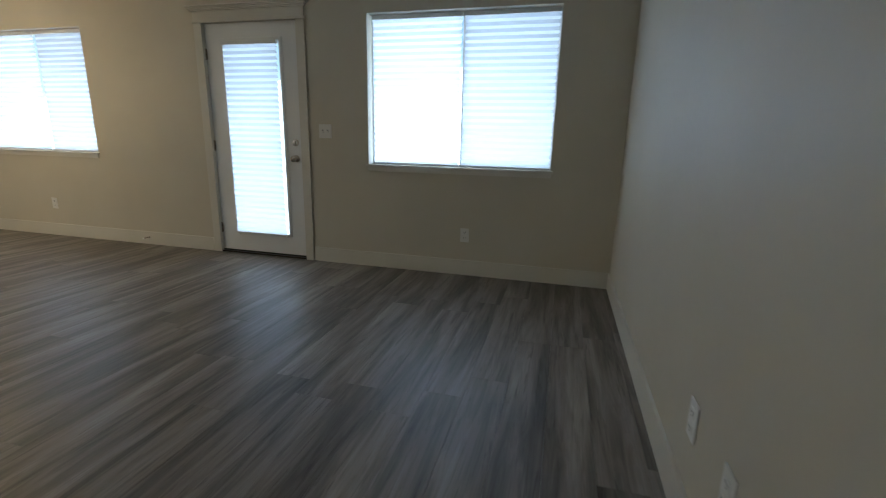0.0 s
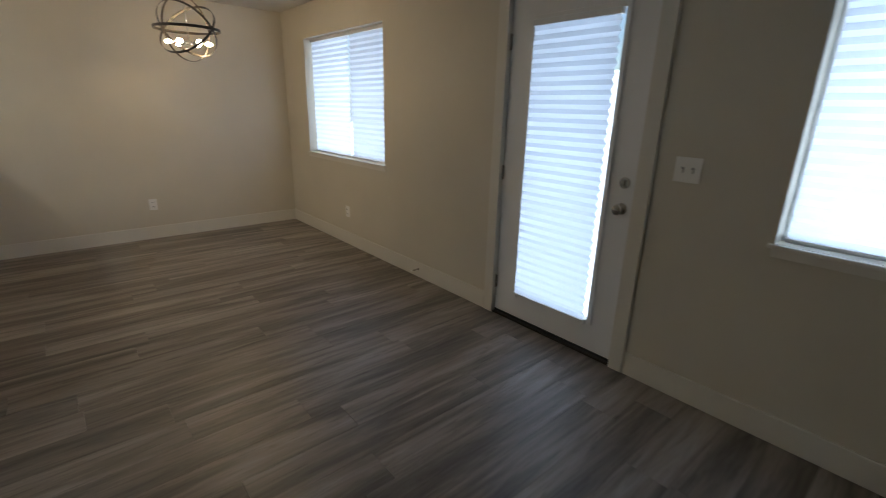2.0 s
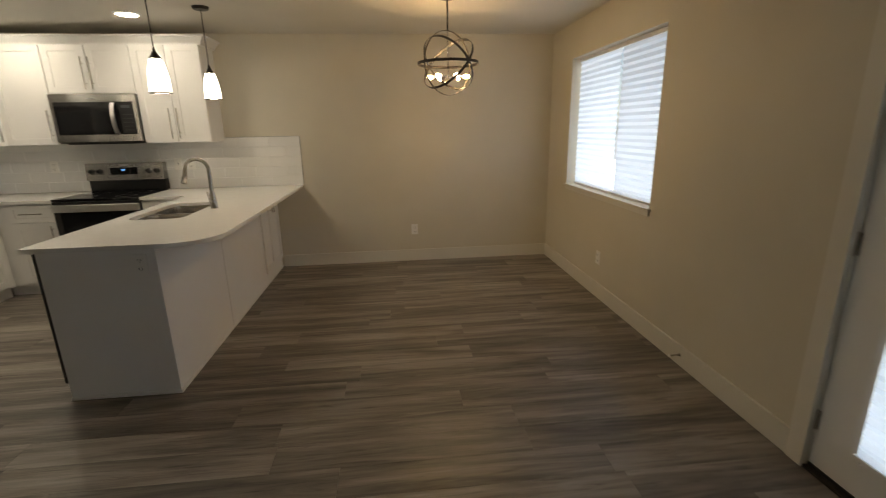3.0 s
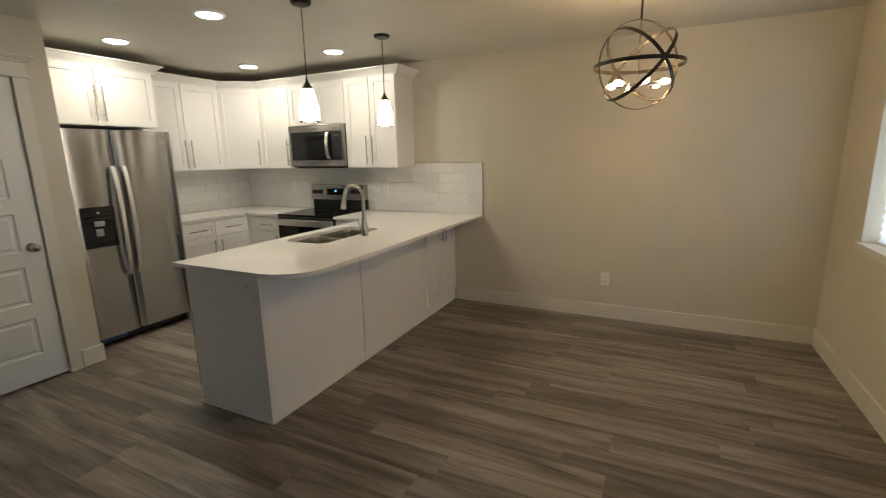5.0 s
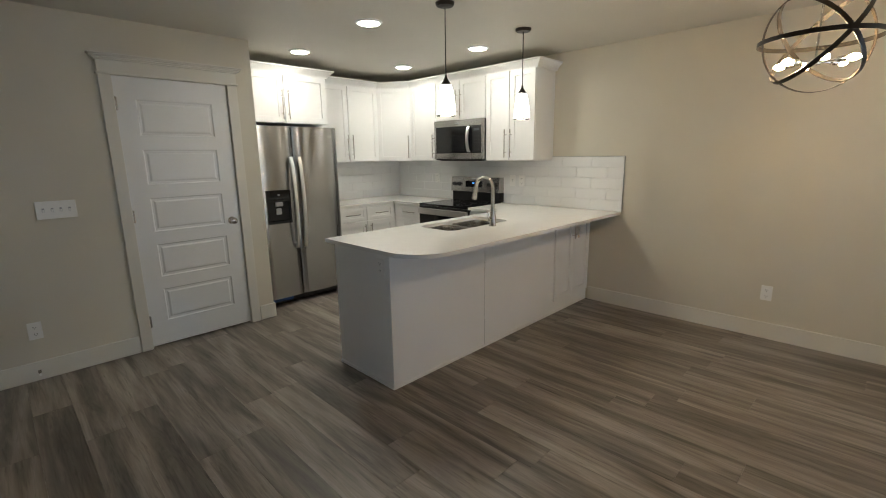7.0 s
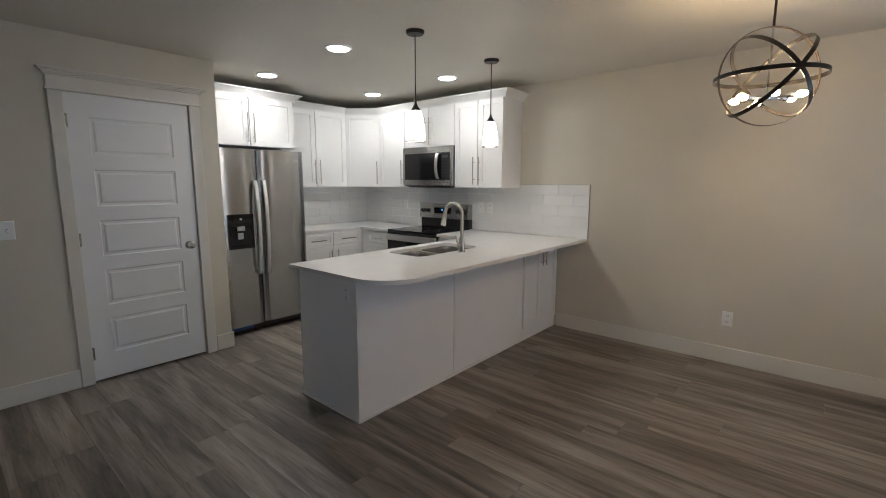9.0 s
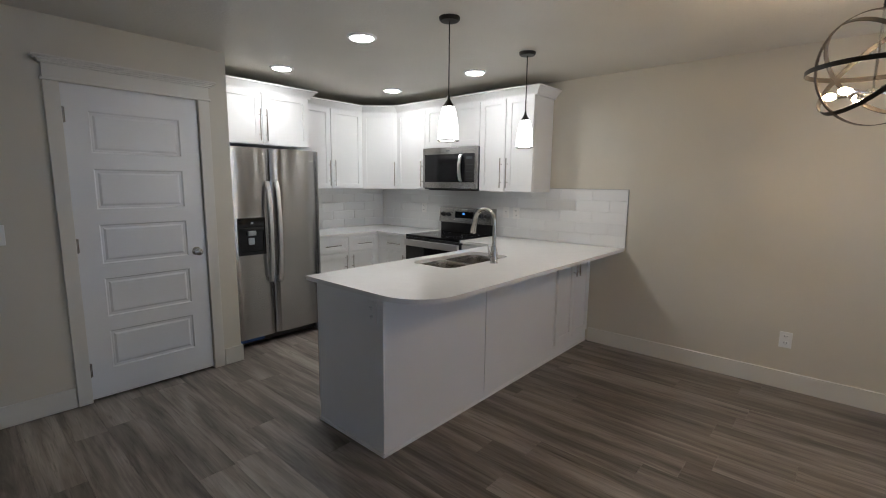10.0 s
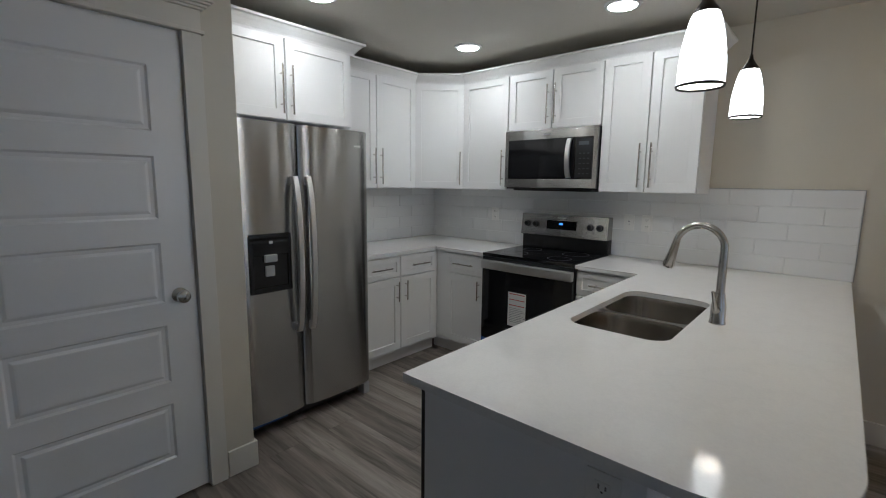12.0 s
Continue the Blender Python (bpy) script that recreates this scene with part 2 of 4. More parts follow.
def link_mesh(name, bm, material, smooth=False):
    me = bpy.data.meshes.new(name)
    bmesh.ops.recalc_face_normals(bm, faces=bm.faces[:])
    bm.to_mesh(me)
    bm.free()
    for mat in material if isinstance(material, (list, tuple)) else [material]:
        me.materials.append(mat)
    if smooth:
        me.polygons.foreach_set("use_smooth", [True] * len(me.polygons))
        me.set_sharp_from_angle(angle=radians(38))
    return new(name, me)


def part(name, bm, material, parent, label="", smooth=False):
    ob = link_mesh(name, bm, material, smooth)
    ob.parent = parent
    return tagged(ob, label)


def thing(name, label, category, m=None, group="", kind=""):
    ob = new(name)
    ob.empty_display_size = 0.1
    ob.matrix_world = m or Matrix()
    return tagged(ob, label, category, group, kind)


def setting(name, bm, material, label="", smooth=False):
    return tagged(link_mesh(name, bm, material, smooth), label, kind="structure")


# ---- the shell ----
T = 0.14
floor = setting("floor", boxes(((D - T, B - T, -0.10), (R + T, W + T, -0.006))), M_SUBFLOOR, "grey-brown wood-look plank floor")
setting("ceiling", boxes(((D - T, B - T, H), (R + T, W + T, H + 0.1))), M_CEIL, "lightly textured greige ceiling")


def wall_with_openings(axis_lo, axis_hi, openings, solid):
    """Boxes of a wall along an axis between its openings (lo, hi, bottom, top)."""
    bm, at = bmesh.new(), axis_lo
    for lo, hi, z0, z1 in sorted(openings):
        solid(bm, at, lo, 0, H)
        if z0 > 0:
            solid(bm, lo, hi, 0, z0)
        solid(bm, lo, hi, z1, H)
        at = hi
    solid(bm, at, axis_hi, 0, H)
    return bm


setting("wall_north", wall_with_openings(D - T, R + T, [WIN_A, WIN_B, (DOOR[0] - 0.02, DOOR[1] + 0.02, 0, DOOR[3] + 0.015)],
        lambda bm, a, b, c, d: box(bm, (a, W, c), (b, W + T, d))), M_WALL, "greige painted wall with two windows and a door")
setting("wall_west", boxes(((D - T, B - T, 0), (D, W, H))), M_WALL, "greige painted wall")
setting("wall_east", boxes(((R, P - T, 0), (R + T, W, H))), M_WALL, "greige painted wall")
XC = -4.075
setting("wall_pantry", wall_with_openings(XC, R, [(PANTRY[0] - 0.015, PANTRY[1] + 0.015, 0, PANTRY[3] + 0.012)],
        lambda bm, a, b, c, d: box(bm, (a, P - 0.11, c), (b, P, d))), M_WALL, "greige painted wall with a closet door")
setting("wall_fridge_side", boxes(((XC, B, 0), (XC + 0.11, P - 0.11, H))), M_WALL, "greige painted return wall")
setting("wall_kitchen", boxes(((D, B - T, 0), (R + T, B, H))), M_WALL, "greige painted wall behind the cabinets")

BH, BT = 0.132, 0.014


def baseboard(lo, hi):
    bm = bmesh.new()
    box(bm, lo, hi, 0.003)
    return setting("baseboard", bm, M_TRIM, "flat off-white baseboard")


baseboard((D + BT, W - BT, 0), (DOOR[0] - 0.092, W, BH))
baseboard((DOOR[1] + 0.092, W - BT, 0), (R - BT, W, BH))
baseboard((D, 0.83, 0), (D + BT, W, BH))
baseboard((R - BT, P, 0), (R, W, BH))
baseboard((PANTRY[1] + 0.088, P, 0), (R - BT, P + BT, BH))
baseboard((XC - BT, P, 0), (PANTRY[0] - 0.088, P + BT, BH))
baseboard((XC - BT, P - 0.12, 0), (XC, P, BH))


def door_casing(x0, x1, top, y, out, w=0.085):
    """Flat side casings, a wider head board and a crown cap; out: the way it faces."""
    d = 0.018 * out
    ob = thing("door_casing", "off-white craftsman door casing with crown head", "door casing", kind="structure")
    for a, b in ((x0 - w, x0 - 0.004), (x1 + 0.004, x1 + w)):
        part("side_casing", boxes(((a, y, 0), (b, y + d, top)), b=0.002), M_TRIM, ob)
    part("bead", boxes(((x0 - w - 0.012, y, top), (x1 + w + 0.012, y + d * 1.5, top + 0.016)), b=0.004), M_TRIM, ob)
    part("head_board", boxes(((x0 - w, y, top + 0.016), (x1 + w, y + d * 1.1, top + 0.095)), b=0.002), M_TRIM, ob)
    bm = bmesh.new()
    for e, z0, z1 in ((0.012, 0.095, 0.105), (0.022, 0.105, 0.116), (0.034, 0.116, 0.126), (0.045, 0.126, 0.137)):
        box(bm, (x0 - w - e, y, top + z0), (x1 + w + e, y + d * 1.1 + out * e * 0.9, top + z1), 0.002)
    part("crown_cap", bm, M_TRIM, ob)
    return ob


door_casing(DOOR[0], DOOR[1], DOOR[3], W, -1)
door_casing(PANTRY[0], PANTRY[1], PANTRY[3], P, 1, 0.08)


def jamb(x0, x1, top, y0, y1, o, ot, s0, s1, name):
    """Door lining of thickness o with a stop strip from s0 to s1."""
    bm = boxes(((x0 - o, y0, 0), (x0 - 0.003, y1, top + 0.003)), ((x1 + 0.003, y0, 0), (x1 + o, y1, top + 0.003)), ((x0 - o, y0, top + 0.003), (x1 + o, y1, top + ot)))
    box(bm, (x0 - 0.003, s0, 0.001), (x0 + 0.012, s1, top + 0.003))
    box(bm, (x1 - 0.012, s0, 0.001), (x1 + 0.003, s1, top + 0.003))
    box(bm, (x0 + 0.012, s0, top - 0.012), (x1 - 0.012, s1, top + 0.003))
    return setting(name, bm, M_TRIM, "off-white door jamb")


jamb(DOOR[0], DOOR[1], DOOR[3], W + 0.001, W + T, 0.0198, 0.0148, W + 0.064, W + 0.085, "jamb_1")
jamb(PANTRY[0], PANTRY[1], PANTRY[3], P - 0.11, P - 0.001, 0.0148, 0.0118, P - 0.065, P - 0.045, "jamb_2")

# ---- windows and shades ----


def pleated(x0, x1, z0, z1, y, pitch=0.050, deep=0.0065, thick=0.0015):
    """A zigzag sheet of fabric between two heights."""
    n = max(2, round((z1 - z0) / pitch) * 2)
    bm = bmesh.new()
    rows = []
    for k in range(n + 1):
        z = z0 + (z1 - z0) * k / n
        yy = y + (deep if k % 2 else -deep)
        wob = 0.002 * math.sin(k * 1.7) if k % 2 else -0.007
        rows.append([[bm.verts.new((x, yy + s, z)) for x in (x0 - wob, x1 + wob)] for s in (-thick / 2, thick / 2)])
    for (f0, b0), (f1, b1) in zip(rows, rows[1:]):
        bm.faces.new((f0[0], f0[1], f1[1], f1[0]))
    return bm


def shade(x0, x1, z0, z1, y, lift=0.0):
    ob = thing("pleated_shade", "white pleated fabric shade lowered over the glass", "window shade", group="pleated shades")
    part("head_rail", boxes(((x0, y - 0.018, z1 - 0.035), (x1, y + 0.018, z1 - 0.002)), b=0.003), M_VINYL, ob)
    part("fabric", pleated(x0 + 0.004, x1 - 0.004, z0 + lift + 0.016, z1 - 0.035, y), M_SHADE, ob)
    part("bottom_rail", boxes(((x0 + 0.002, y - 0.014, z0 + lift), (x1 - 0.002, y + 0.014, z0 + lift + 0.016)), b=0.003), M_VINYL, ob)
    return ob


def window(name, x0, x1, z0, z1, mid, label):
    ob = thing(name, label, "window", kind="structure")
    y0, y1, f = W + 0.100, W + 0.138, 0.020
    part("window_frame", boxes(((x0, y0, z0), (x0 + f, y1, z1)), ((x1 - f, y0, z0), (x1, y1, z1)), ((x0 + f, y0, z0), (x1 - f, y1, z0 + f)), ((x0 + f, y0, z1 - f), (x1 - f, y1, z1)), ((mid - 0.010, y0, z0 + f), (mid + 0.010, y1, z1 - f)), b=0.003), M_VINYL, ob)
    for a, b in ((x0 + f, mid - 0.010), (mid + 0.010, x1 - f)):
        g = part("pane", boxes(((a, y0 + 0.02, z0 + f), (b, y0 + 0.024, z1 - f))), M_GLASS, ob)
        g.visible_shadow = False
    part("insect_screen", boxes(((mid + 0.010, y1 + 0.004, z0 + f), (x1 - f, y1 + 0.005, z1 - f))), M_MESH, ob)
    bm = boxes(((x0 - 0.02, W - 0.022, z0 - 0.018), (x1 + 0.02, y0, z0 - 0.001)), b=0.004)
    part("window_sill", bm, M_TRIM, ob)
    part("apron", boxes(((x0 - 0.005, W - 0.012, z0 - 0.056), (x1 + 0.005, W - 0.0005, z0 - 0.018)), b=0.002), M_TRIM, ob)
    shade(x0 + 0.016, mid - 0.010, z0 + 0.001, z1 - 0.002, W + 0.080)
    shade(mid + 0.006, x1 - 0.008, z0 + 0.001, z1 - 0.002, W + 0.075)
    return ob


window("window_1", *WIN_A, -0.63, "white vinyl sliding window with a slim sill")
window("window_2", *WIN_B, -5.11, "white vinyl sliding window in the dining corner")

# outside: ground to the horizon
setting("ground", boxes(((-60, W + T + 0.001, -0.25), (60, 90, -0.12))), M_CONC, "pale concrete patio and ground")

# ---- doors ----


def knob(parent, m, deadbolt=False):
    bm = bmesh.new()
    if deadbolt:
        lathe(bm, [(0.030, 0), (0.030, 0.008), (0.026, 0.014), (0.0, 0.014)], 24)
        box(bm, (-0.005, -0.016, 0.012), (0.005, 0.016, 0.026), 0.002)
    else:
        lathe(bm, [(0.032, 0), (0.032, 0.005), (0.026, 0.012), (0.012, 0.018), (0.011, 0.03), (0.022, 0.038), (0.028, 0.05), (0.026, 0.06), (0.016, 0.066), (0.0, 0.067)], 28)
    bmesh.ops.transform(bm, matrix=m, verts=bm.verts)
    part("deadbolt" if deadbolt else "door_knob", bm, M_NICKEL, parent, "satin nickel", True)


def hinge(parent, x, y, z, out):
    bm = boxes(((x - 0.012, y, z - 0.045), (x + 0.012, y + 0.003 * out, z + 0.045)))
    tube(bm, [(x, y + 0.006 * out, z - 0.048), (x, y + 0.006 * out, z + 0.048)], 0.006, 10)
    part("hinge", bm, M_NICKEL, parent, "nickel butt hinge")


def panel_ring(bm, x0, x1, z0, z1, y, deep, steps, out):
    """A sunk moulding and raised field inside a rectangle of a door face."""
    loops = []
    for inset, dy in steps:
        loops.append([bm.verts.new((x, y + dy * out * deep, z)) for x, z in ((x0 + inset, z0 + inset), (x1 - inset, z0 + inset), (x1 - inset, z1 - inset), (x0 + inset, z1 - inset))])
    for p, q in zip(loops, loops[1:]):
        for i in range(4):
            bm.faces.new((p[i], p[(i + 1) % 4], q[(i + 1) % 4], q[i]))
    bm.faces.new(loops[-1])


def pantry_door():
    x0, x1, z0, z1 = PANTRY[0], PANTRY[1], 0.014, PANTRY[3]
    ob = thing("door_2", "white five-panel closet door, closed", "door", kind="structure")
    y = P - 0.006
    px0, px1 = x0 + 0.125, x1 - 0.125
    hgt, rail = 0.258, 0.100
    spans = []
    z = z0 + 0.19
    for k in range(5):
        spans.append((z, z + hgt))
        z += hgt + rail
    bm = boxes(((x0, y - 0.035, z0), (px0, y, z1)), ((px1, y - 0.035, z0), (x1, y, z1)))
    at = z0
    for a, b in spans:
        box(bm, (px0, y - 0.035, at), (px1, y, a))
        at = b
    box(bm, (px0, y - 0.035, at), (px1, y, z1))
    for a, b in spans:
        panel_ring(bm, px0, px1, a, b, y, 0.008, [(0, 0), (0.008, -1), (0.022, -1.1), (0.034, -0.35), (0.04, -0.3)], 1)
    part("door_leaf", bm, M_DOOR, ob)
    knob(ob, pose(x0 + 0.068, y, 0.945, -90, 0, 0))
    for z in (0.22, 1.05, 1.86):
        hinge(ob, x1 + 0.001, y + 0.002, z, 1)
    return ob


def patio_door():
    x0, x1, z0, z1 = DOOR[0], DOOR[1], 0.028, DOOR[3]
    ob = thing("door_1", "white exterior door with full glass lite, closed", "door", kind="structure")
    y = W + 0.018
    gx0, gx1, gz0, gz1 = x0 + 0.175, x1 - 0.175, 0.215, 1.925
    part("door_leaf", boxes(((x0, y, z0), (gx0, y + 0.044, z1)), ((gx1, y, z0), (x1, y + 0.044, z1)), ((gx0, y, z0), (gx1, y + 0.044, gz0)), ((gx0, y, gz1), (gx1, y + 0.044, z1))), M_DOOR, ob)
    f = 0.022
    part("lite_frame", boxes(((gx0 - f, y - 0.01, gz0 - f), (gx0 + 0.008, y, gz1 + f)), ((gx1 - 0.008, y - 0.01, gz0 - f), (gx1 + f, y, gz1 + f)), ((gx0 + 0.008, y - 0.01, gz0 - f), (gx1 - 0.008, y, gz0 + 0.006)), ((gx0 + 0.008, y - 0.01, gz1 - 0.006), (gx1 - 0.008, y, gz1 + f)), b=0.003), M_DOOR, ob)
    g = part("pane", boxes(((gx0, y + 0.03, gz0), (gx1, y + 0.034, gz1))), M_GLASS, ob)
    g.visible_shadow = False
    knob(ob, pose(x1 - 0.068, y, 0.925, 90, 0, 0))
    knob(ob, pose(x1 - 0.068, y, 1.065, 90, 0, 0), True)
    for z in (0.24, 1.02, 1.82):
        hinge(ob, x0 - 0.001, y - 0.002, z, -1)
    part("sweep", boxes(((x0, y - 0.006, 0.016), (x1, y + 0.04, 0.027))), M_BLACK, ob)
    sh = shade(gx0 + 0.012, gx1 - 0.014, gz0 - 0.01, gz1 - 0.004, y - 0.022)
    tagged(sh, "white pleated fabric shade hung over the door glass")
    for x in (gx0 + 0.03, gx1 - 0.03):
        part("hold_down", boxes(((x - 0.006, y - 0.03, gz0 - 0.028), (x + 0.006, y - 0.012, gz0 - 0.012)), b=0.002), M_VINYL, sh)
    return ob


pantry_door()
patio_door()
setting("threshold", boxes(((DOOR[0] - 0.002, W - 0.012, 0.0005), (DOOR[1] + 0.002, W + T, 0.015)), b=0.003), M_THRESH, "dark bronze metal door threshold")
setting("closet_back", boxes(((PANTRY[0] - 0.1, P - 0.5, 0), (PANTRY[1] + 0.1, P - 0.48, H))), M_WALL, "closet back wall")

# ---- kitchen cabinets ----
# A cabinet is built with its front at y = 0 facing +y and its width from x = 0 to w.


def bar_handle(parent, x, z, length, upright=True):
    bm = bmesh.new()
    h = length / 2
    a, b = ((x, 0.052, z - h), (x, 0.052, z + h)) if upright else ((x - h, 0.052, z), (x + h, 0.052, z))
    tube(bm, [a, b], 0.0055, 10)
    for s in (-0.62, 0.62):
        p = (x, 0.0, z + s * h) if upright else (x + s * h, 0.0, z)
        tube(bm, [(p[0], 0.019, p[2]), (p[0], 0.052, p[2])], 0.0045, 8)
    part("handle", bm, M_NICKEL, parent, "satin nickel bar handle", True)


def shaker(name, parent, x0, x1, z0, z1, rail=0.058):
    """A framed front with a sunk flat panel."""
    t, sunk, bm, loops = 0.020, 0.010, bmesh.new(), []
    for inset, y in ((0, 0.001), (0, t - 0.0015), (0.0015, t), (rail - 0.001, t), (rail, t - 0.001), (rail, t - sunk)):
        loops.append([bm.verts.new((x, y, z)) for x, z in ((x0 + inset, z0 + inset), (x1 - inset, z0 + inset), (x1 - inset, z1 - inset), (x0 + inset, z1 - inset))])
    for p, q in zip(loops, loops[1:]):
        for i in range(4):
            bm.faces.new((p[i], p[(i + 1) % 4], q[(i + 1) % 4], q[i]))
    bm.faces.new(loops[0][::-1])
    bm.faces.new(loops[-1])
    return part(name, bm, M_CAB, parent)


def wall_cabinet(w, z0, z1, depth, m, doors, label, hlen=0.28):
    """doors: rows of (x0, x1, handle x)."""
    ob = thing("wall_cabinet", label, "cabinet", m, "kitchen wall cabinets")
    part("body", boxes(((0.001, -depth, z0), (w - 0.001, 0, z1)), b=0.0015), M_CAB, ob)
    for a, b, hx in doors:
        d = shaker("cabinet_door", ob, a + 0.0045, b - 0.0045, z0 + 0.004, z1 - 0.004)
        bar_handle(d, hx, z0 + 0.035 + hlen / 2, hlen)
    return ob


def base_cabinet(w, depth, m, columns, label, top=0.888, kick=0.10):
    """columns: (x0, x1, handle x) each with a drawer above a door."""
    ob = thing("base_cabinet", label, "cabinet", m, "kitchen base cabinets")
    part("body", boxes(((0.001, -depth, kick), (w - 0.001, 0, top)), b=0.0015), M_CAB, ob)
    part("toe_kick", boxes(((0.001, -depth, 0), (w - 0.001, -0.05, kick))), M_CAB, ob)
    for a, b, hx in columns:
        d = shaker("drawer_front", ob, a + 0.003, b - 0.003, 0.715, top - 0.016, 0.04)
        bar_handle(d, (a + b) / 2, 0.793, 0.20, False)
        d = shaker("cabinet_door", ob, a + 0.003, b - 0.003, kick + 0.025, 0.705)
        bar_handle(d, hx, 0.60, 0.155)
    return ob


UZ0, UZ1, UD = 1.394, 2.275, 0.33
FX = D + UD          # carcass front of the range wall uppers
FY = B + UD          # carcass front of the back wall uppers
RIGHT = lambda x, y: pose(x, y, 0, 0, 0, -90)
wall_cabinet(0.61, UZ0, UZ1, UD, RIGHT(FX, 0.366), [(0, 0.305, 0.27), (0.305, 0.61, 0.34)], "white shaker wall cabinet with two tall doors")
wall_cabinet(0.752, 1.846, UZ1, UD, RIGHT(FX, -0.245), [(0, 0.376, 0.345), (0.376, 0.752, 0.407)], "white shaker wall cabinet above the microwave")
wall_cabinet(0.455, UZ0, UZ1, UD, RIGHT(FX, -0.998), [(0, 0.455, 0.035)], "white shaker wall cabinet with one tall door")
XE = -5.035          # side of the refrigerator cabinet
wall_cabinet(0.87, UZ0, UZ1, UD, pose(-5.906, FY, 0), [(0, 0.435, 0.40), (0.435, 0.87, 0.47)], "white shaker wall cabinet beside the refrigerator")
wall_cabinet(0.955, 1.80, UZ1, 0.58, pose(XE, -1.515, 0), [(0.0, 0.477, 0.445), (0.477, 0.955, 0.509)], "deep white shaker cabinet above the refrigerator")


def corner_cabinet():
    ob = thing("wall_cabinet", "white shaker diagonal corner wall cabinet", "cabinet", group="kitchen wall cabinets")
    ax, ay = -5.908, -1.455
    part("body", prism(bmesh.new(), [(D, B), (ax, B), (ax, FY), (FX, ay), (D, ay)], UZ0, UZ1), M_CAB, ob)
    w = math.hypot(ax - FX, FY - ay)
    d = shaker("cabinet_door", ob, 0.004, w - 0.004, UZ0 + 0.004, UZ1 - 0.004)
    ang = math.degrees(math.atan2(FY - ay, ax - FX))
    d.matrix_local = pose(FX, ay, 0, 0, 0, ang)
    bar_handle(d, 0.035, UZ0 + 0.175, 0.28)
    return ob


corner_cabinet()


def crown(points, z, label):
    """Crown moulding swept along the top of the cabinets; points run with the room on their left."""
    prof = [(0.0, 0.0), (0.021, 0.0), (0.024, 0.012), (0.030, 0.022), (0.046, 0.040), (0.066, 0.060), (0.078, 0.066), (0.080, 0.078), (0.0, 0.078)]
    pts = [Vector((x, y, 0)) for x, y in points]
    bm, rings = bmesh.new(), []
    for i, p in enumerate(pts):
        n = Vector((0, 0, 0))
        sides = []
        for a, b in ((i - 1, i), (i, i + 1)):
            if 0 <= a and b < len(pts):
                d = (pts[b] - pts[a]).normalized()
                sides.append(Vector((-d.y, d.x, 0)))
        n = sum(sides, Vector()).normalized()
        n /= max(0.3, n.dot(sides[0]))
        rings.append([bm.verts.new(p + n * u + Vector((0, 0, z + v))) for u, v in prof])
    for p, q in zip(rings, rings[1:]):
        for i in range(len(prof)):
            j = (i + 1) % len(prof)
            bm.faces.new((p[i], p[j], q[j], q[i]))
    bm.faces.new(rings[0])
    bm.faces.new(rings[-1][::-1])
    ob = link_mesh("crown_molding", bm, M_CAB, False)
    return tagged(ob, label, "molding", "cabinet crown moldings")


dz = UZ1 - 0.012
crown([(D + 0.002, 0.366), (FX, 0.366), (FX, -1.455), (-5.908, FY), (XE - 0.002, FY)], dz, "white crown molding along the wall cabinets")
crown([(XC - 0.002, -1.515), (XE, -1.515), (XE, FY + 0.085)][::-1], dz + 0.001, "white crown molding above the refrigerator cabinet")

BD = 0.585
base_cabinet(0.90, BD, pose(-5.93, B + BD + 0.005, 0), [(0.04, 0.445, 0.40), (0.445, 0.87, 0.49)], "white shaker base cabinet with drawers beside the refrigerator")
base_cabinet(0.598, BD, RIGHT(D + BD + 0.005, -0.998), [(0.0, 0.40, 0.05)], "narrow white shaker base cabinet beside the range")
base_cabinet(0.44, BD, RIGHT(D + BD + 0.005, 0.195), [(0.035, 0.44, 0.40)], "white shaker base cabinet between range and peninsula")

# ---- peninsula ----
PX, PY0, PY1, PTOP = -3.985, 0.205, 0.805, 0.888
pen = thing("peninsula", "white panelled kitchen peninsula with end cabinet", "kitchen island")
part("body", boxes(((D + 0.003, PY0, 0.0), (-5.45, PY1 - 0.012, PTOP)), ((-5.45, PY0, 0.0), (-4.63, PY1 - 0.012, 0.62)), ((-5.45, PY0, 0.62), (-4.63, PY0 + 0.018, PTOP)), ((-5.45, PY1 - 0.03, 0.62), (-4.63, PY1 - 0.012, PTOP)), ((-4.63, PY0, 0.0), (PX - 0.012, PY1 - 0.012, PTOP))), M_CAB, pen)
part("end_panel", boxes(((PX - 0.012, PY0, 0.0), (PX, PY1, PTOP)), b=0.0015), M_CAB, pen)
for a, b in ((PX - 0.0125, -4.886), (-4.892, -5.862)):
    part("back_panel", boxes(((a, PY1 - 0.012, 0.0), (b, PY1, PTOP)), b=0.0015), M_CAB, pen)
part("face_frame", boxes(((-5.8635, PY1 - 0.012, 0.0), (D + 0.003, PY1 - 0.001, PTOP))), M_CAB, pen)
# the shade in the open joint between the back panels, as a dark strip
part("seam_shade", boxes(((-4.886, PY1 - 0.012, 0.0), (-4.892, PY1 - 0.004, PTOP))), M_SHADOWGAP, pen)
for a, b, hx in ((-6.185, -5.875, -6.155), (-6.50, -6.19, -6.22)):
    d = shaker("cabinet_door", pen, a, b, 0.115, 0.865)
    d.matrix_local = pose(0, PY1 - 0.002, 0)
    bar_handle(d, hx, 0.755, 0.155)
part("shoe_trim", boxes(((PX + 0.009, PY0, 0.0005), (PX + 0.0005, PY1 + 0.009, 0.022)), b=0.003), M_CAB, pen)
part("shoe_trim", boxes(((PX, PY1 + 0.0005, 0.0005), (D + 0.02, PY1 + 0.009, 0.022)), b=0.003), M_CAB, pen)

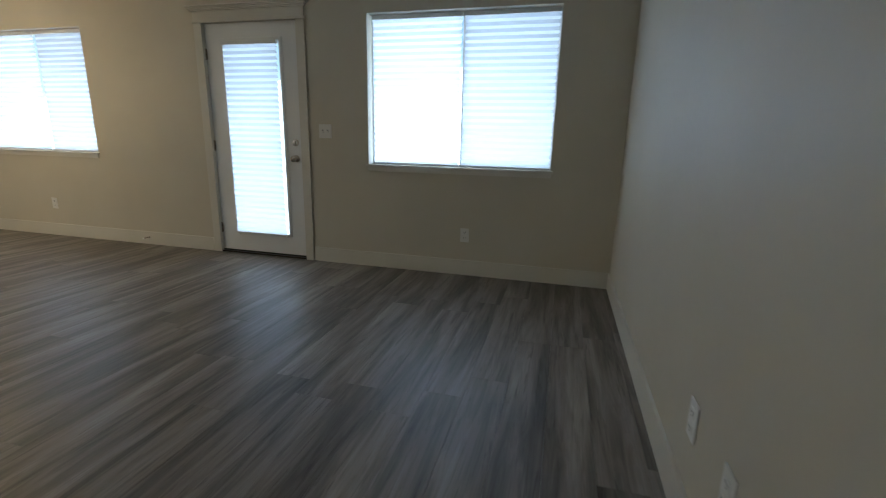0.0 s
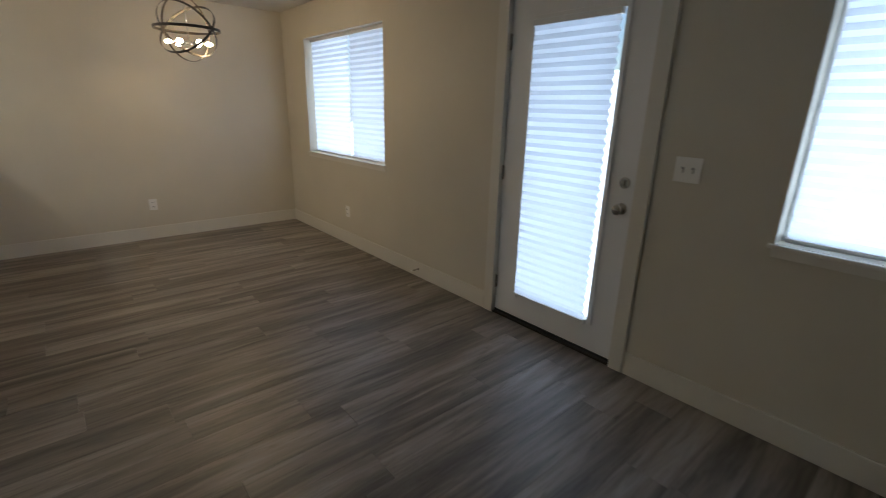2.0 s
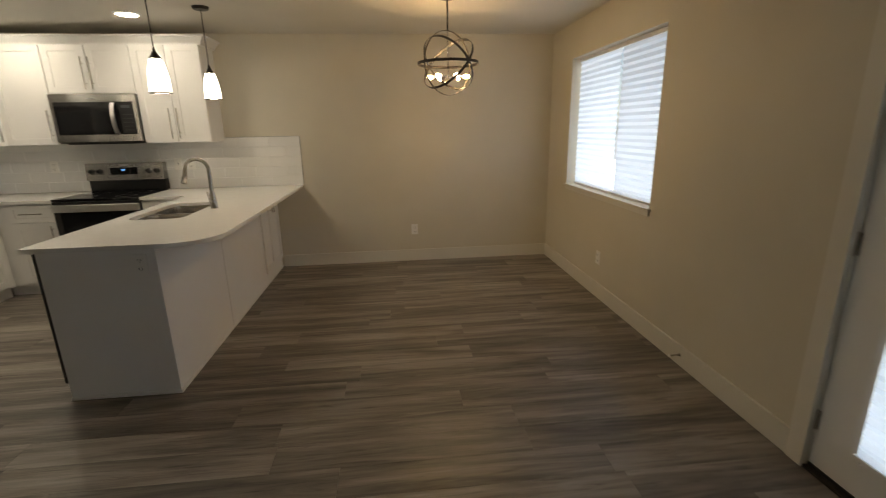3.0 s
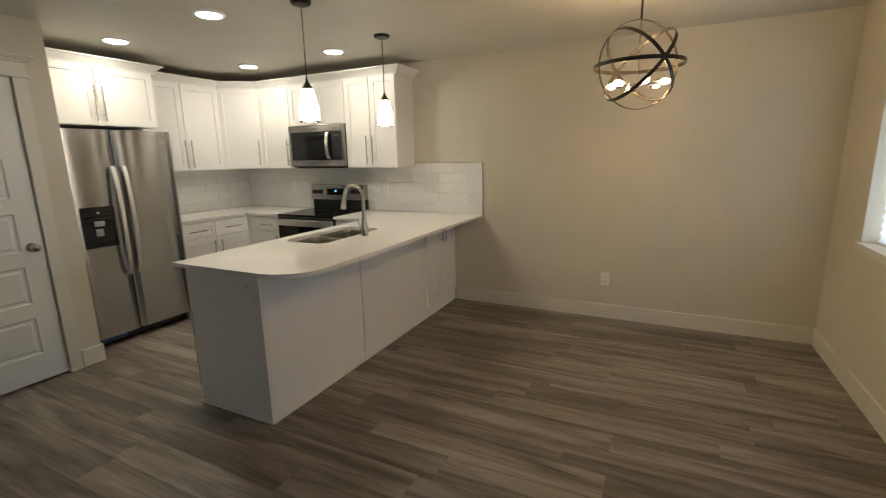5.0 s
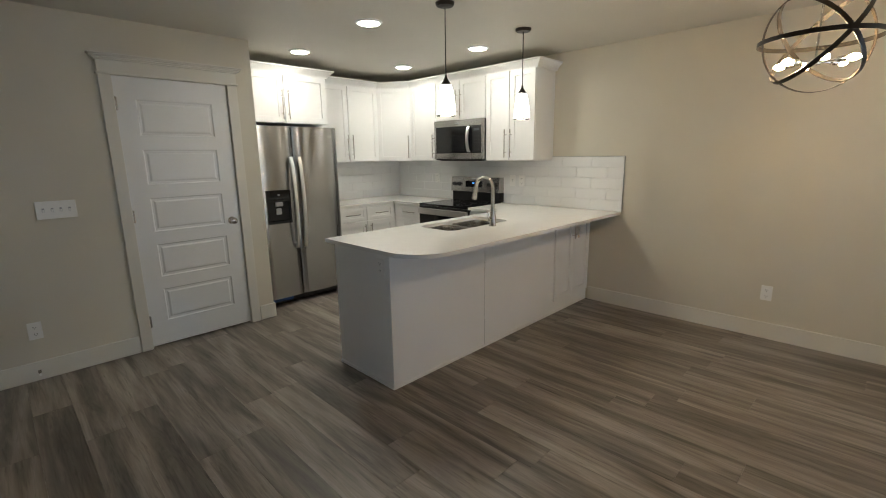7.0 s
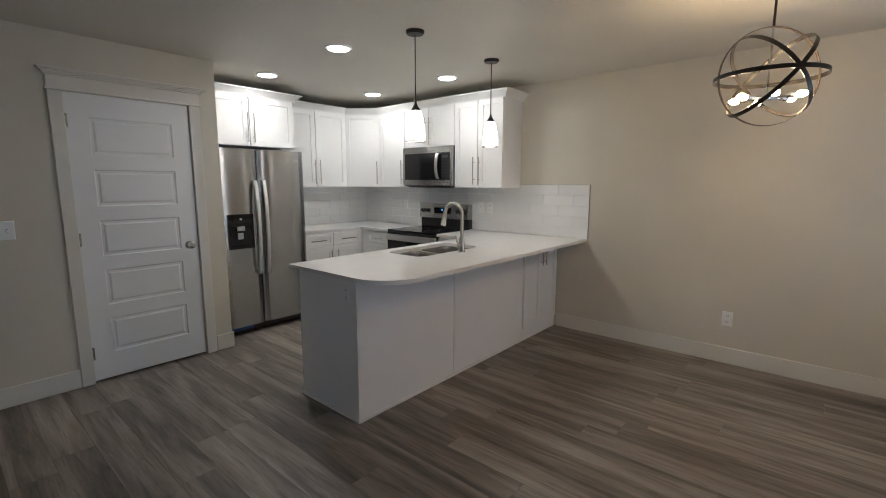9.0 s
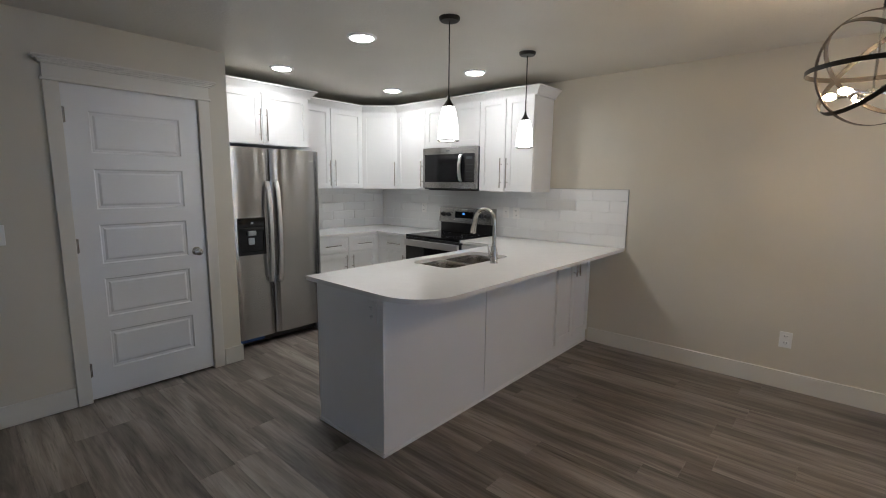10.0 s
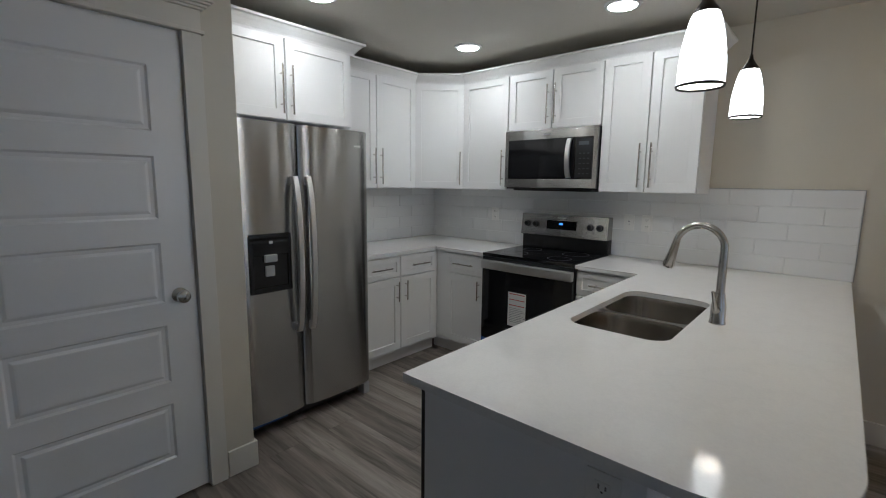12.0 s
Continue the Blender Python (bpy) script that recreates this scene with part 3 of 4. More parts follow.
dw = thing("dishwasher", "dark dishwasher facing the kitchen side of the peninsula", "dishwasher")
part("door", boxes(((PX - 0.62, PY0 - 0.03, 0.10), (PX - 0.015, PY0 - 0.002, 0.872)), b=0.004), M_BLACK, dw)
part("kick_plate", boxes(((PX - 0.62, PY0 - 0.01, 0.0), (PX - 0.015, PY0 - 0.002, 0.095))), M_BLACK, dw)
bm = bmesh.new()
tube(bm, [(PX - 0.55, PY0 - 0.06, 0.80), (PX - 0.08, PY0 - 0.06, 0.80)], 0.009)
for x in (PX - 0.53, PX - 0.10):
    tube(bm, [(x, PY0 - 0.06, 0.80), (x, PY0 - 0.028, 0.80)], 0.006)
part("handle", bm, M_STEEL, dw, "brushed steel bar handle", True)

# worktops
CZ0, CZ1 = 0.890, 0.915
CX, CY0, CY1, CR = -3.94, 0.162, 1.117, 0.26
SINK = (-5.43, -4.70, 0.268, 0.638)
outline = [(D + 0.002, CY1)]
outline += [(CX - CR + CR * math.cos(radians(a)), CY1 - CR + CR * math.sin(radians(a))) for a in range(90, -1, -6)]
outline += [(CX, CY0), (-5.88, CY0), (-5.88, -0.243), (D + 0.002, -0.243)]
top = thing("worktop", "white quartz worktop with rounded end on the peninsula", "countertop", group="kitchen worktops")
part("slab", prism(bmesh.new(), outline, CZ0, CZ1, [round_rect(*SINK, 0.075)]), M_QUARTZ, top)
top = thing("worktop", "white quartz corner worktop beside range and refrigerator", "countertop", group="kitchen worktops")
part("slab", prism(bmesh.new(), [(D + 0.002, B + 0.002), (-5.02, B + 0.002), (-5.02, -1.495), (-5.88, -1.495), (-5.88, -0.998), (D + 0.002, -0.998)], CZ0, CZ1), M_QUARTZ, top)

# sink


def bowl(x0, x1, y0, y1, deep):
    bm, rings = bmesh.new(), []
    for inset, z, r in ((-0.012, 0, 0.085), (0, 0, 0.075), (0.004, -0.03, 0.07), (0.010, -deep + 0.05, 0.066), (0.022, -deep + 0.015, 0.058), (0.05, -deep, 0.045), (0.12, -deep - 0.004, 0.02)):
        rings.append([bm.verts.new((x, y, CZ0 + z - 0.001)) for x, y in round_rect(x0 + inset, x1 - inset, y0 + inset, y1 - inset, r, 8)])
    for p, q in zip(rings, rings[1:]):
        for i in range(len(p)):
            bm.faces.new((p[i], p[(i + 1) % len(p)], q[(i + 1) % len(p)], q[i]))
    bm.faces.new(rings[-1])
    return bm


sk = thing("sink", "double-bowl stainless steel undermount sink", "sink")
for a, b in ((-5.435, -5.0625), (-5.0375, -4.695)):
    bw = part("bowl", bowl(a, b, 0.263, 0.643, 0.20), M_SINK, sk, "", True)
    bm = lathe(bmesh.new(), [(0.042, 0.0), (0.042, 0.004), (0.030, 0.004), (0.026, 0.001), (0.0, 0.001)], 24, ((a + b) / 2, 0.453, CZ0 - 0.2045))
    part("drain", bm, M_CHROME, bw, "chrome drain", True)

# faucet
fc = thing("faucet", "brushed nickel gooseneck pull-down faucet with side lever", "faucet", pose(-5.09, 0.715, CZ1))
bm = lathe(bmesh.new(), [(0.029, 0), (0.029, 0.006), (0.026, 0.010), (0.026, 0.07), (0.023, 0.085), (0.018, 0.12), (0.0, 0.12)], 28)
part("base", bm, M_NICKEL, fc, "", True)
arc = [(0, 0, 0.08), (0, 0, 0.29)] + [(0, -0.085 + 0.085 * math.cos(radians(a)), 0.29 + 0.085 * math.sin(radians(a))) for a in range(10, 171, 10)]
part("neck", tube(bmesh.new(), arc, [0.0165] + [0.0135] * (len(arc) - 1), 16), M_NICKEL, fc, "", True)
e = Vector(arc[-1])
part("spray_head", tube(bmesh.new(), [e, e + Vector((0, -0.006, -0.03)), e + Vector((0, -0.022, -0.10)), e + Vector((0, -0.024, -0.108))], [0.0138, 0.0155, 0.022, 0.019], 18), M_NICKEL, fc, "", True)
bm = tube(bmesh.new(), [(0.02, 0, 0.06), (0.05, 0, 0.06)], 0.012, 14)
tube(bm, [(0.046, 0, 0.06), (0.062, -0.014, 0.135)], [0.0075, 0.0055], 10)
part("lever", bm, M_NICKEL, fc, "", True)

# ---- appliances ----


def refrigerator():
    x0, x1, yb, yf, top = -4.996, -4.092, B + 0.03, -1.275, 1.755
    ob = thing("refrigerator", "stainless side-by-side refrigerator with water dispenser", "refrigerator")
    part("body", boxes(((x0 + 0.004, yb, 0.03), (x1 - 0.004, yf - 0.075, top - 0.015)), b=0.004), Mat("grey_case", (0.12, 0.12, 0.125), 0.45).m, ob)
    split = -4.500
    for a, b in ((split + 0.004, x1), (x0, split - 0.004)):
        # a gently bowed front
        bm, n = bmesh.new(), 14
        def face_y(u):
            return yf - 0.016 * abs(2 * u - 1) ** 3.0 - (0.012 if u in (0, 1) else 0)
        out = [(a + (b - a) * k / n, face_y(k / n)) for k in range(n + 1)]
        prism(bm, out + [(b, yf - 0.07), (a, yf - 0.07)], 0.085, top)
        d = part("door", bm, M_STEEL, ob, "brushed stainless door", True)
        hx = split + 0.042 if a > split else split - 0.042
        bm = bmesh.new()
        pts = []
        for k in range(17):
            u = k / 16
            pts.append((hx, yf + 0.018 + 0.045 * math.sin(math.pi * u) ** 0.55, 0.575 + 0.895 * u))
        for i, p in enumerate(pts[:-1]):
            q = pts[i + 1]
            vs = [[bm.verts.new((x, pp[1] + dy, pp[2])) for x, dy in ((hx - 0.017, -0.012), (hx - 0.015, 0.004), (hx + 0.015, 0.004), (hx + 0.017, -0.012))] for pp in (p, q)]
            for j in range(4):
                bm.faces.new((vs[0][j], vs[0][(j + 1) % 4], vs[1][(j + 1) % 4], vs[1][j]))
        for z in (0.60, 1.445):
            box(bm, (hx - 0.013, yf - 0.006, z - 0.022), (hx + 0.013, yf + 0.028, z + 0.022), 0.003)
        bmesh.ops.remove_doubles(bm, verts=bm.verts[:], dist=1e-5)
        part("handle", bm, M_HANDLE, d, "bowed satin steel handle", True)
        if a > split:
            dx0, dx1, z0, z1 = -4.425, -4.185, 0.835, 1.157
            yy = yf - 0.001
            ds = part("dispenser", boxes(((dx0, yy, z0), (dx0 + 0.02, yy + 0.010, z1)), ((dx1 - 0.02, yy, z0), (dx1, yy + 0.010, z1)), ((dx0 + 0.02, yy, z1 - 0.115), (dx1 - 0.02, yy + 0.010, z1)), ((dx0 + 0.02, yy, z0), (dx1 - 0.02, yy + 0.010, z0 + 0.03)), ((dx0 + 0.02, yy, z0 + 0.03), (dx1 - 0.02, yy + 0.0025, z1 - 0.115)), b=0.002), M_GLASSBLK, d, "glossy black dispenser panel")
            part("spout", boxes(((-4.335, yy + 0.003, 1.005), (-4.265, yy + 0.024, 1.045)), b=0.004), M_GREYPL, ds)
            part("paddle", boxes(((-4.322, yy + 0.003, 0.925), (-4.268, yy + 0.016, 0.985)), b=0.006), M_GREYPL, ds)
            part("button", boxes(((-4.315, yy + 0.0105, 1.105), (-4.295, yy + 0.0115, 1.12))), M_GREYPL, ds)
        else:
            part("badge", boxes(((-4.93, yf - 0.008, 1.655), (-4.885, yf - 0.002, 1.667)), b=0.001), M_CHROME, d)
    part("grille", boxes(((x0 + 0.06, yf - 0.09, 0.028), (x1 - 0.06, yf - 0.06, 0.08)), b=0.004), M_BLACK, ob)
    part("film", boxes(((-4.40, yf - 0.0595, 0.04), (-4.15, yf - 0.058, 0.072))), M_TAPE, ob, "blue protective film")
    for x in (x0 + 0.005, x1 - 0.055):
        part("foot", boxes(((x, yf - 0.09, 0.0005), (x + 0.05, yf - 0.015, 0.075)), b=0.005), M_GREYPL, ob, "grey plastic foot")
    part("hinge_cover", boxes(((x1 - 0.09, yf - 0.17, top - 0.015), (x1 - 0.01, yf - 0.04, top + 0.012)), b=0.004), M_GREYPL, ob)
    return ob


def microwave():
    y0, y1, z0, z1, xf = -0.993, -0.248, 1.405, 1.842, -6.135
    ob = thing("microwave", "stainless over-range microwave with black glass door", "microwave")
    part("body", boxes(((D + 0.002, y0, z0), (xf - 0.03, y1, z1)), b=0.003), M_BLACK, ob)
    d = part("front", boxes(((xf - 0.03, y0, z0 + 0.012), (xf, y0 + 0.03, z1)), ((xf - 0.03, y1 - 0.03, z0 + 0.012), (xf, y1, z1)), ((xf - 0.03, y0 + 0.03, z1 - 0.07), (xf, y1 - 0.03, z1)), ((xf - 0.03, y0 + 0.03, z0 + 0.012), (xf, y1 - 0.03, z0 + 0.075)), b=0.002), M_STEEL, ob, "brushed stainless surround")
    part("glass", boxes(((xf - 0.03, y0 + 0.03, z0 + 0.075), (xf - 0.003, y1 - 0.03, z1 - 0.07))), M_GLASSBLK, ob, "black glass door and control panel")
    part("window", boxes(((xf - 0.003, y0 + 0.055, z0 + 0.10), (xf - 0.002, -0.49, z1 - 0.095))), M_OVENWIN, ob)
    pts = [(xf + 0.006 + 0.036 * math.sin(math.pi * k / 14) ** 0.6, -0.452, z0 + 0.085 + 0.275 * k / 14) for k in range(15)]
    bm = bmesh.new()
    for p, q in zip(pts, pts[1:]):
        vs = [[bm.verts.new((pp[0] + dx, y, pp[2])) for dx, y in ((-0.01, -0.47), (0.003, -0.467), (0.003, -0.437), (-0.01, -0.434))] for pp in (p, q)]
        for j in range(4):
            bm.faces.new((vs[0][j], vs[0][(j + 1) % 4], vs[1][(j + 1) % 4], vs[1][j]))
    bmesh.ops.remove_doubles(bm, verts=bm.verts[:], dist=1e-5)
    part("handle", bm, M_HANDLE, ob, "curved steel handle", True)
    pan = part("control_panel", boxes(((xf - 0.003, -0.405, z0 + 0.085), (xf - 0.0018, -0.285, z1 - 0.08))), M_BLACK, ob)
    for r in range(5):
        for c in range(3):
            y, z = -0.38 + c * 0.03, z0 + 0.11 + r * 0.035
            part("button", boxes(((xf - 0.0018, y, z), (xf - 0.0012, y + 0.016, z + 0.008))), M_RING, pan)
    part("display", boxes(((xf - 0.0018, -0.385, z1 - 0.125), (xf - 0.0012, -0.31, z1 - 0.10))), Mat("grey_display", (0.10, 0.11, 0.12), 0.2).m, pan)
    part("badge", boxes(((xf, -0.66, z1 - 0.042), (xf + 0.0015, -0.60, z1 - 0.032))), M_GREYPL, ob)
    part("vent", boxes(((xf - 0.25, y0 + 0.04, z0 - 0.012), (xf - 0.03, y1 - 0.04, z0 - 0.0005)), b=0.003), M_BLACK, ob)
    part("hanging_tag", boxes(((xf - 0.02, y0 + 0.05, z0 - 0.022), (xf - 0.018, y0 + 0.075, z0 - 0.0005))), M_PAPER, ob)
    return ob


def cooking_range():
    y0, y1, xf = -0.990, -0.250, -5.865
    ob = thing("range", "black and stainless electric range with glass top", "stove")
    part("body", boxes(((D + 0.01, y0, 0.02), (xf - 0.03, y1, 0.895)), b=0.003), M_BLACK, ob)
    t = part("cooktop", boxes(((D + 0.06, y0 - 0.004, 0.896), (xf - 0.005, y1 + 0.004, 0.921)), b=0.005), M_GLASSBLK, ob, "black ceramic glass cooktop")
    for x, y, r in ((-6.02, -0.80, 0.10), (-6.02, -0.43, 0.085), (-6.28, -0.80, 0.075), (-6.28, -0.43, 0.10)):
        bm = lathe(bmesh.new(), [(r, 0.9211), (r, 0.9216), (r - 0.004, 0.9216), (r - 0.004, 0.9211)], 40, (x, y, 0), caps=False)
        part("burner_ring", bm, M_RING, t)
    dr = part("oven_door", boxes(((xf - 0.03, y0, 0.20), (xf, y1, 0.80)), b=0.004), M_GLASSBLK, ob, "black glass oven door")
    part("oven_window", boxes(((xf, y0 + 0.12, 0.34), (xf + 0.0012, y1 - 0.12, 0.70))), M_OVENWIN, dr)
    part("handle", boxes(((xf - 0.02, y0, 0.802), (xf + 0.022, y1, 0.868)), b=0.006), M_HANDLE, dr, "full-width steel door rail")
    part("vent_trim", boxes(((xf - 0.02, y0, 0.87), (xf - 0.004, y1, 0.894))), M_BLACK, ob)
    part("drawer", boxes(((xf - 0.03, y0, 0.045), (xf - 0.002, y1, 0.195)), b=0.004), M_BLACK, ob)
    part("film", boxes(((xf + 0.0015, y0 + 0.004, 0.20), (xf + 0.003, y0 + 0.10, 0.255))), M_TAPE, ob, "blue protective film")
    lb = part("energy_label", boxes(((xf + 0.0015, -0.745, 0.40), (xf + 0.003, -0.595, 0.655))), M_PAPER, dr, "white paper label with red rules")
    for z in (0.64, 0.598, 0.556):
        part("rule", boxes(((xf + 0.003, -0.735, z), (xf + 0.0035, -0.605, z + 0.006))), M_RED, lb)
    for k in range(9):
        part("text_bar", boxes(((xf + 0.003, -0.735, 0.535 - k * 0.013), (xf + 0.0035, -0.63 + 0.02 * (k % 3), 0.539 - k * 0.013))), M_INK, lb)
    g = part("backguard", boxes(((D + 0.01, y0, 0.921), (-6.44, y1, 1.03)), b=0.004), M_BLACK, ob)
    bm = bmesh.new()
    prism(bm, [(-6.505, 1.03), (-6.408, 1.03), (-6.425, 1.20), (-6.505, 1.20)], y0, y1)
    bmesh.ops.transform(bm, matrix=Matrix(((1, 0, 0, 0), (0, 0, 1, 0), (0, 1, 0, 0), (0, 0, 0, 1))), verts=bm.verts)
    p = part("control_panel", bm, M_STEEL, ob, "brushed steel control panel")
    for y in (-0.93, -0.855, -0.385, -0.31):
        bm = lathe(bmesh.new(), [(0.025, 0), (0.025, 0.006), (0.020, 0.010), (0.018, 0.028), (0.0, 0.03)], 20)
        box(bm, (-0.004, -0.018, 0.026), (0.004, 0.018, 0.034), 0.001)
        bmesh.ops.transform(bm, matrix=pose(-6.417, y, 1.118, 0, 84, 0), verts=bm.verts)
        part("knob", bm, M_BLACK, p, "black control knob", True)
    ds = part("display", boxes(((-6.4245, -0.755, 1.085), (-6.4135, -0.50, 1.155))), M_GLASSBLK, p)
    part("clock_digits", boxes(((-6.4135, -0.645, 1.122), (-6.413, -0.615, 1.138))), M_BLUE, ds)
    part("badge", boxes(((-6.4235, -0.66, 1.176), (-6.4215, -0.59, 1.186))), M_GREYPL, p)
    return ob


refrigerator()
microwave()
cooking_range()

# ---- lamps ----


def downlight(x, y):
    ob = thing("ceiling_light", "round white LED downlight, lit, flush with the ceiling", "ceiling light", pose(x, y, H), "kitchen downlights")
    part("trim_ring", lathe(bmesh.new(), [(0.078, -0.012), (0.094, -0.009), (0.100, -0.0005), (0.078, -0.0005)], 40, caps=False), M_VINYL, ob, "", True)
    part("diffuser", lathe(bmesh.new(), [(0.0, -0.0165), (0.03, -0.016), (0.055, -0.0145), (0.072, -0.012), (0.077, -0.004)], 40), M_CAN, ob, "glowing white diffuser", True)
    return ob


first = downlight(-4.51, 0.01)
for x, y in ((-4.585, -1.165), (-5.80, -1.12), (-5.735, 0.015)):
    copy_thing(first, pose(x, y, H))


def pendant(x, y, low):
    ob = thing("pendant_lamp", "opal glass pendant with dark bronze cap, lit", "pendant lamp", pose(x, y, 0), "peninsula pendants")
    part("canopy", lathe(bmesh.new(), [(0.0, H - 0.024), (0.052, H - 0.022), (0.060, H - 0.014), (0.062, H - 0.0005)], 32), M_BRONZE, ob, "", True)
    part("cord", tube(bmesh.new(), [(0, 0, low + 0.255), (0, 0, H - 0.023)], 0.0035, 8), M_BRONZE, ob, "dark cord")
    part("cap", lathe(bmesh.new(), [(0.007, low + 0.262), (0.009, low + 0.245), (0.020, low + 0.225), (0.034, low + 0.205), (0.034, low + 0.2)], 28), M_BRONZE, ob, "dark bronze cap", True)
    prof = [(0.032, 0.203), (0.040, 0.185), (0.049, 0.15), (0.056, 0.11), (0.060, 0.07), (0.0615, 0.03), (0.061, 0.004)]
    sh = part("shade", lathe(bmesh.new(), [(r, low + z) for r, z in prof] + [(r - 0.004, low + z) for r, z in prof[::-1]], 36, caps=False), M_OPAL, ob, "white opal glass shade", True)
    bm = bmesh.new()
    lathe(bm, [(0.0630, low - 0.002), (0.0650, low + 0.004), (0.0620, low + 0.007), (0.0570, low + 0.003), (0.0630, low - 0.002)], 36, caps=False)
    part("rim", bm, M_BRONZE, sh, "dark lower rim", True)
    return ob


pendant(-4.615, 0.688, 1.722)
pendant(-5.512, 0.672, 1.740)


def band_ring(radius, m, width=0.020, thick=0.003, seg=72):
    bm = lathe(bmesh.new(), [(radius, -width / 2), (radius, width / 2), (radius - thick, width / 2), (radius - thick, -width / 2), (radius, -width / 2)], seg, caps=False)
    bmesh.ops.remove_doubles(bm, verts=bm.verts[:], dist=1e-6)
    bmesh.ops.transform(bm, matrix=m, verts=bm.verts)
    return bm


def chandelier(x, y, z):
    ob = thing("chandelier", "dark bronze orb chandelier with lit clear bulbs", "chandelier", pose(x, y, z))
    axis = 35
    part("ring", band_ring(0.234, Matrix()), M_BRONZE, ob, "horizontal dark band", True)
    part("ring", band_ring(0.230, pose(0, 0, 0, 0, 0, axis) @ pose(0, 0, 0, 52, 0, 0)), M_BRONZE, ob, "tilted dark band", True)
    part("ring", band_ring(0.228, pose(0, 0, 0, 0, 0, axis) @ pose(0, 0, 0, -52, 0, 0)), M_BRONZE, ob, "tilted dark band", True)
    part("ring", band_ring(0.232, pose(0, 0, 0, 0, 0, axis) @ pose(0, 0, 0, 0, 90, 0), 0.016), M_GOLD, ob, "upright bronze band", True)
    part("rod", tube(bmesh.new(), [(0, 0, 0.234), (0, 0, H - z - 0.02)], 0.006, 10), M_BRONZE, ob)
    part("stem", tube(bmesh.new(), [(0, 0, -0.10), (0, 0, 0.237)], 0.005, 10), M_CHROME, ob, "polished stem", True)
    part("canopy", lathe(bmesh.new(), [(0.0, H - z - 0.024), (0.055, H - z - 0.022), (0.064, H - z - 0.012), (0.065, H - z - 0.0005)], 32), M_BRONZE, ob, "", True)
    part("hub", lathe(bmesh.new(), [(0.0, -0.112), (0.022, -0.108), (0.026, -0.096), (0.02, -0.085), (0.0, -0.084)], 24), M_CHROME, ob, "", True)
    for k in range(6):
        a = radians(20 + 60 * k)
        m = pose(0, 0, -0.097, 0, 0, math.degrees(a))
        arm = bmesh.new()
        tube(arm, [(0.02, 0, 0), (0.085, 0, 0)], 0.005, 10)
        lathe(arm, [(0.011, 0.08), (0.013, 0.085), (0.013, 0.115), (0.0, 0.116)], 16, m=Matrix.Rotation(radians(90), 4, "Y"))
        bmesh.ops.transform(arm, matrix=m, verts=arm.verts)
        arm = part("arm", arm, M_CHROME, ob, "polished arm and socket", True)
        bulb = lathe(bmesh.new(), [(0.0, 0.116), (0.008, 0.118), (0.014, 0.127), (0.016, 0.139), (0.013, 0.152), (0.006, 0.162), (0.0, 0.164)], 16, m=Matrix.Rotation(radians(90), 4, "Y"))
        bmesh.ops.transform(bulb, matrix=m, verts=bulb.verts)
        part("bulb", bulb, M_BULB, arm, "warm lit bulb", True)
    return ob


chandelier(-5.15, 2.558, 1.958)

# ---- wall fittings ----
# Built with the back on y = 0 and facing +y.


def plate(w, h):
    return boxes(((-w / 2, 0.0003, -h / 2), (w / 2, 0.006, h / 2)), b=0.002)


def outlet(m, label="white duplex outlet with plain cover plate", mat=None):
    ob = thing("outlet", label, "outlet", m, "wall outlets")
    part("cover_plate", plate(0.074, 0.118), M_PLATE, ob)
    for z in (-0.024, 0.024):
        s = part("socket", boxes(((-0.017, 0.0061, z - 0.014), (0.017, 0.0085, z + 0.014)), b=0.001), M_PLATE, ob)
        part("slot", boxes(((-0.009, 0.0086, z - 0.002), (-0.006, 0.009, z + 0.008)), ((0.006, 0.0086, z - 0.002), (0.009, 0.009, z + 0.008)), ((-0.002, 0.0086, z - 0.010), (0.002, 0.009, z - 0.006))), M_HOLE, s)
    return ob


def switch(m, n, label):
    ob = thing("light_switch", label, "light switch", m)
    w = 0.046 * n + 0.028
    part("cover_plate", plate(w, 0.118), M_PLATE, ob)
    for k in range(n):
        x = (k - (n - 1) / 2) * 0.046
        part("slot", boxes(((x - 0.0065, 0.0061, -0.0135), (x + 0.0065, 0.0066, 0.0135))), M_INK, ob)
        part("toggle", boxes(((x - 0.0045, 0.0067, -0.012), (x + 0.0045, 0.016, 0.004)), b=0.001), M_PLATE, ob)
    return ob


def doorstop(m):
    ob = thing("doorstop", "spring doorstop screwed to the baseboard", "doorstop", m)
    pts = [(0.005 * math.cos(k * 0.9), 0.006 + k * 0.0009, 0.005 * math.sin(k * 0.9)) for k in range(70)]
    part("spring", tube(bmesh.new(), pts, 0.0013, 6), M_NICKEL, ob)
    part("mount", boxes(((-0.009, 0.0002, -0.009), (0.009, 0.006, 0.009)), b=0.002), M_NICKEL, ob)
    bm = tube(bmesh.new(), [(0, 0.068, 0), (0, 0.080, 0)], [0.007, 0.008], 12)
    part("tip", bm, M_PLATE, ob, "white rubber tip")
    return ob


SOUTH, EAST, WEST = 180, -90, 90
outlet(pose(-0.552, W, 0.346, 0, 0, SOUTH))
outlet(pose(-5.116, W, 0.355, 0, 0, SOUTH))
outlet(pose(D, 2.31, 0.368, 0, 0, EAST))
outlet(pose(-2.43, P, 0.347))
outlet(pose(R, 1.54, 0.345, 0, 0, WEST))
outlet(pose(R, 1.25, 0.345, 0, 0, WEST), "white cover plate with cable jack")
outlet(pose(PX, 0.72, 0.795, 0, 0, EAST), "white outlet set in the peninsula end panel")
switch(pose(-1.815, W, 1.17, 0, 0, SOUTH), 2, "white double light switch beside the door")
switch(pose(-2.66, P, 1.146), 4, "white four-gang light switch on greige wall")
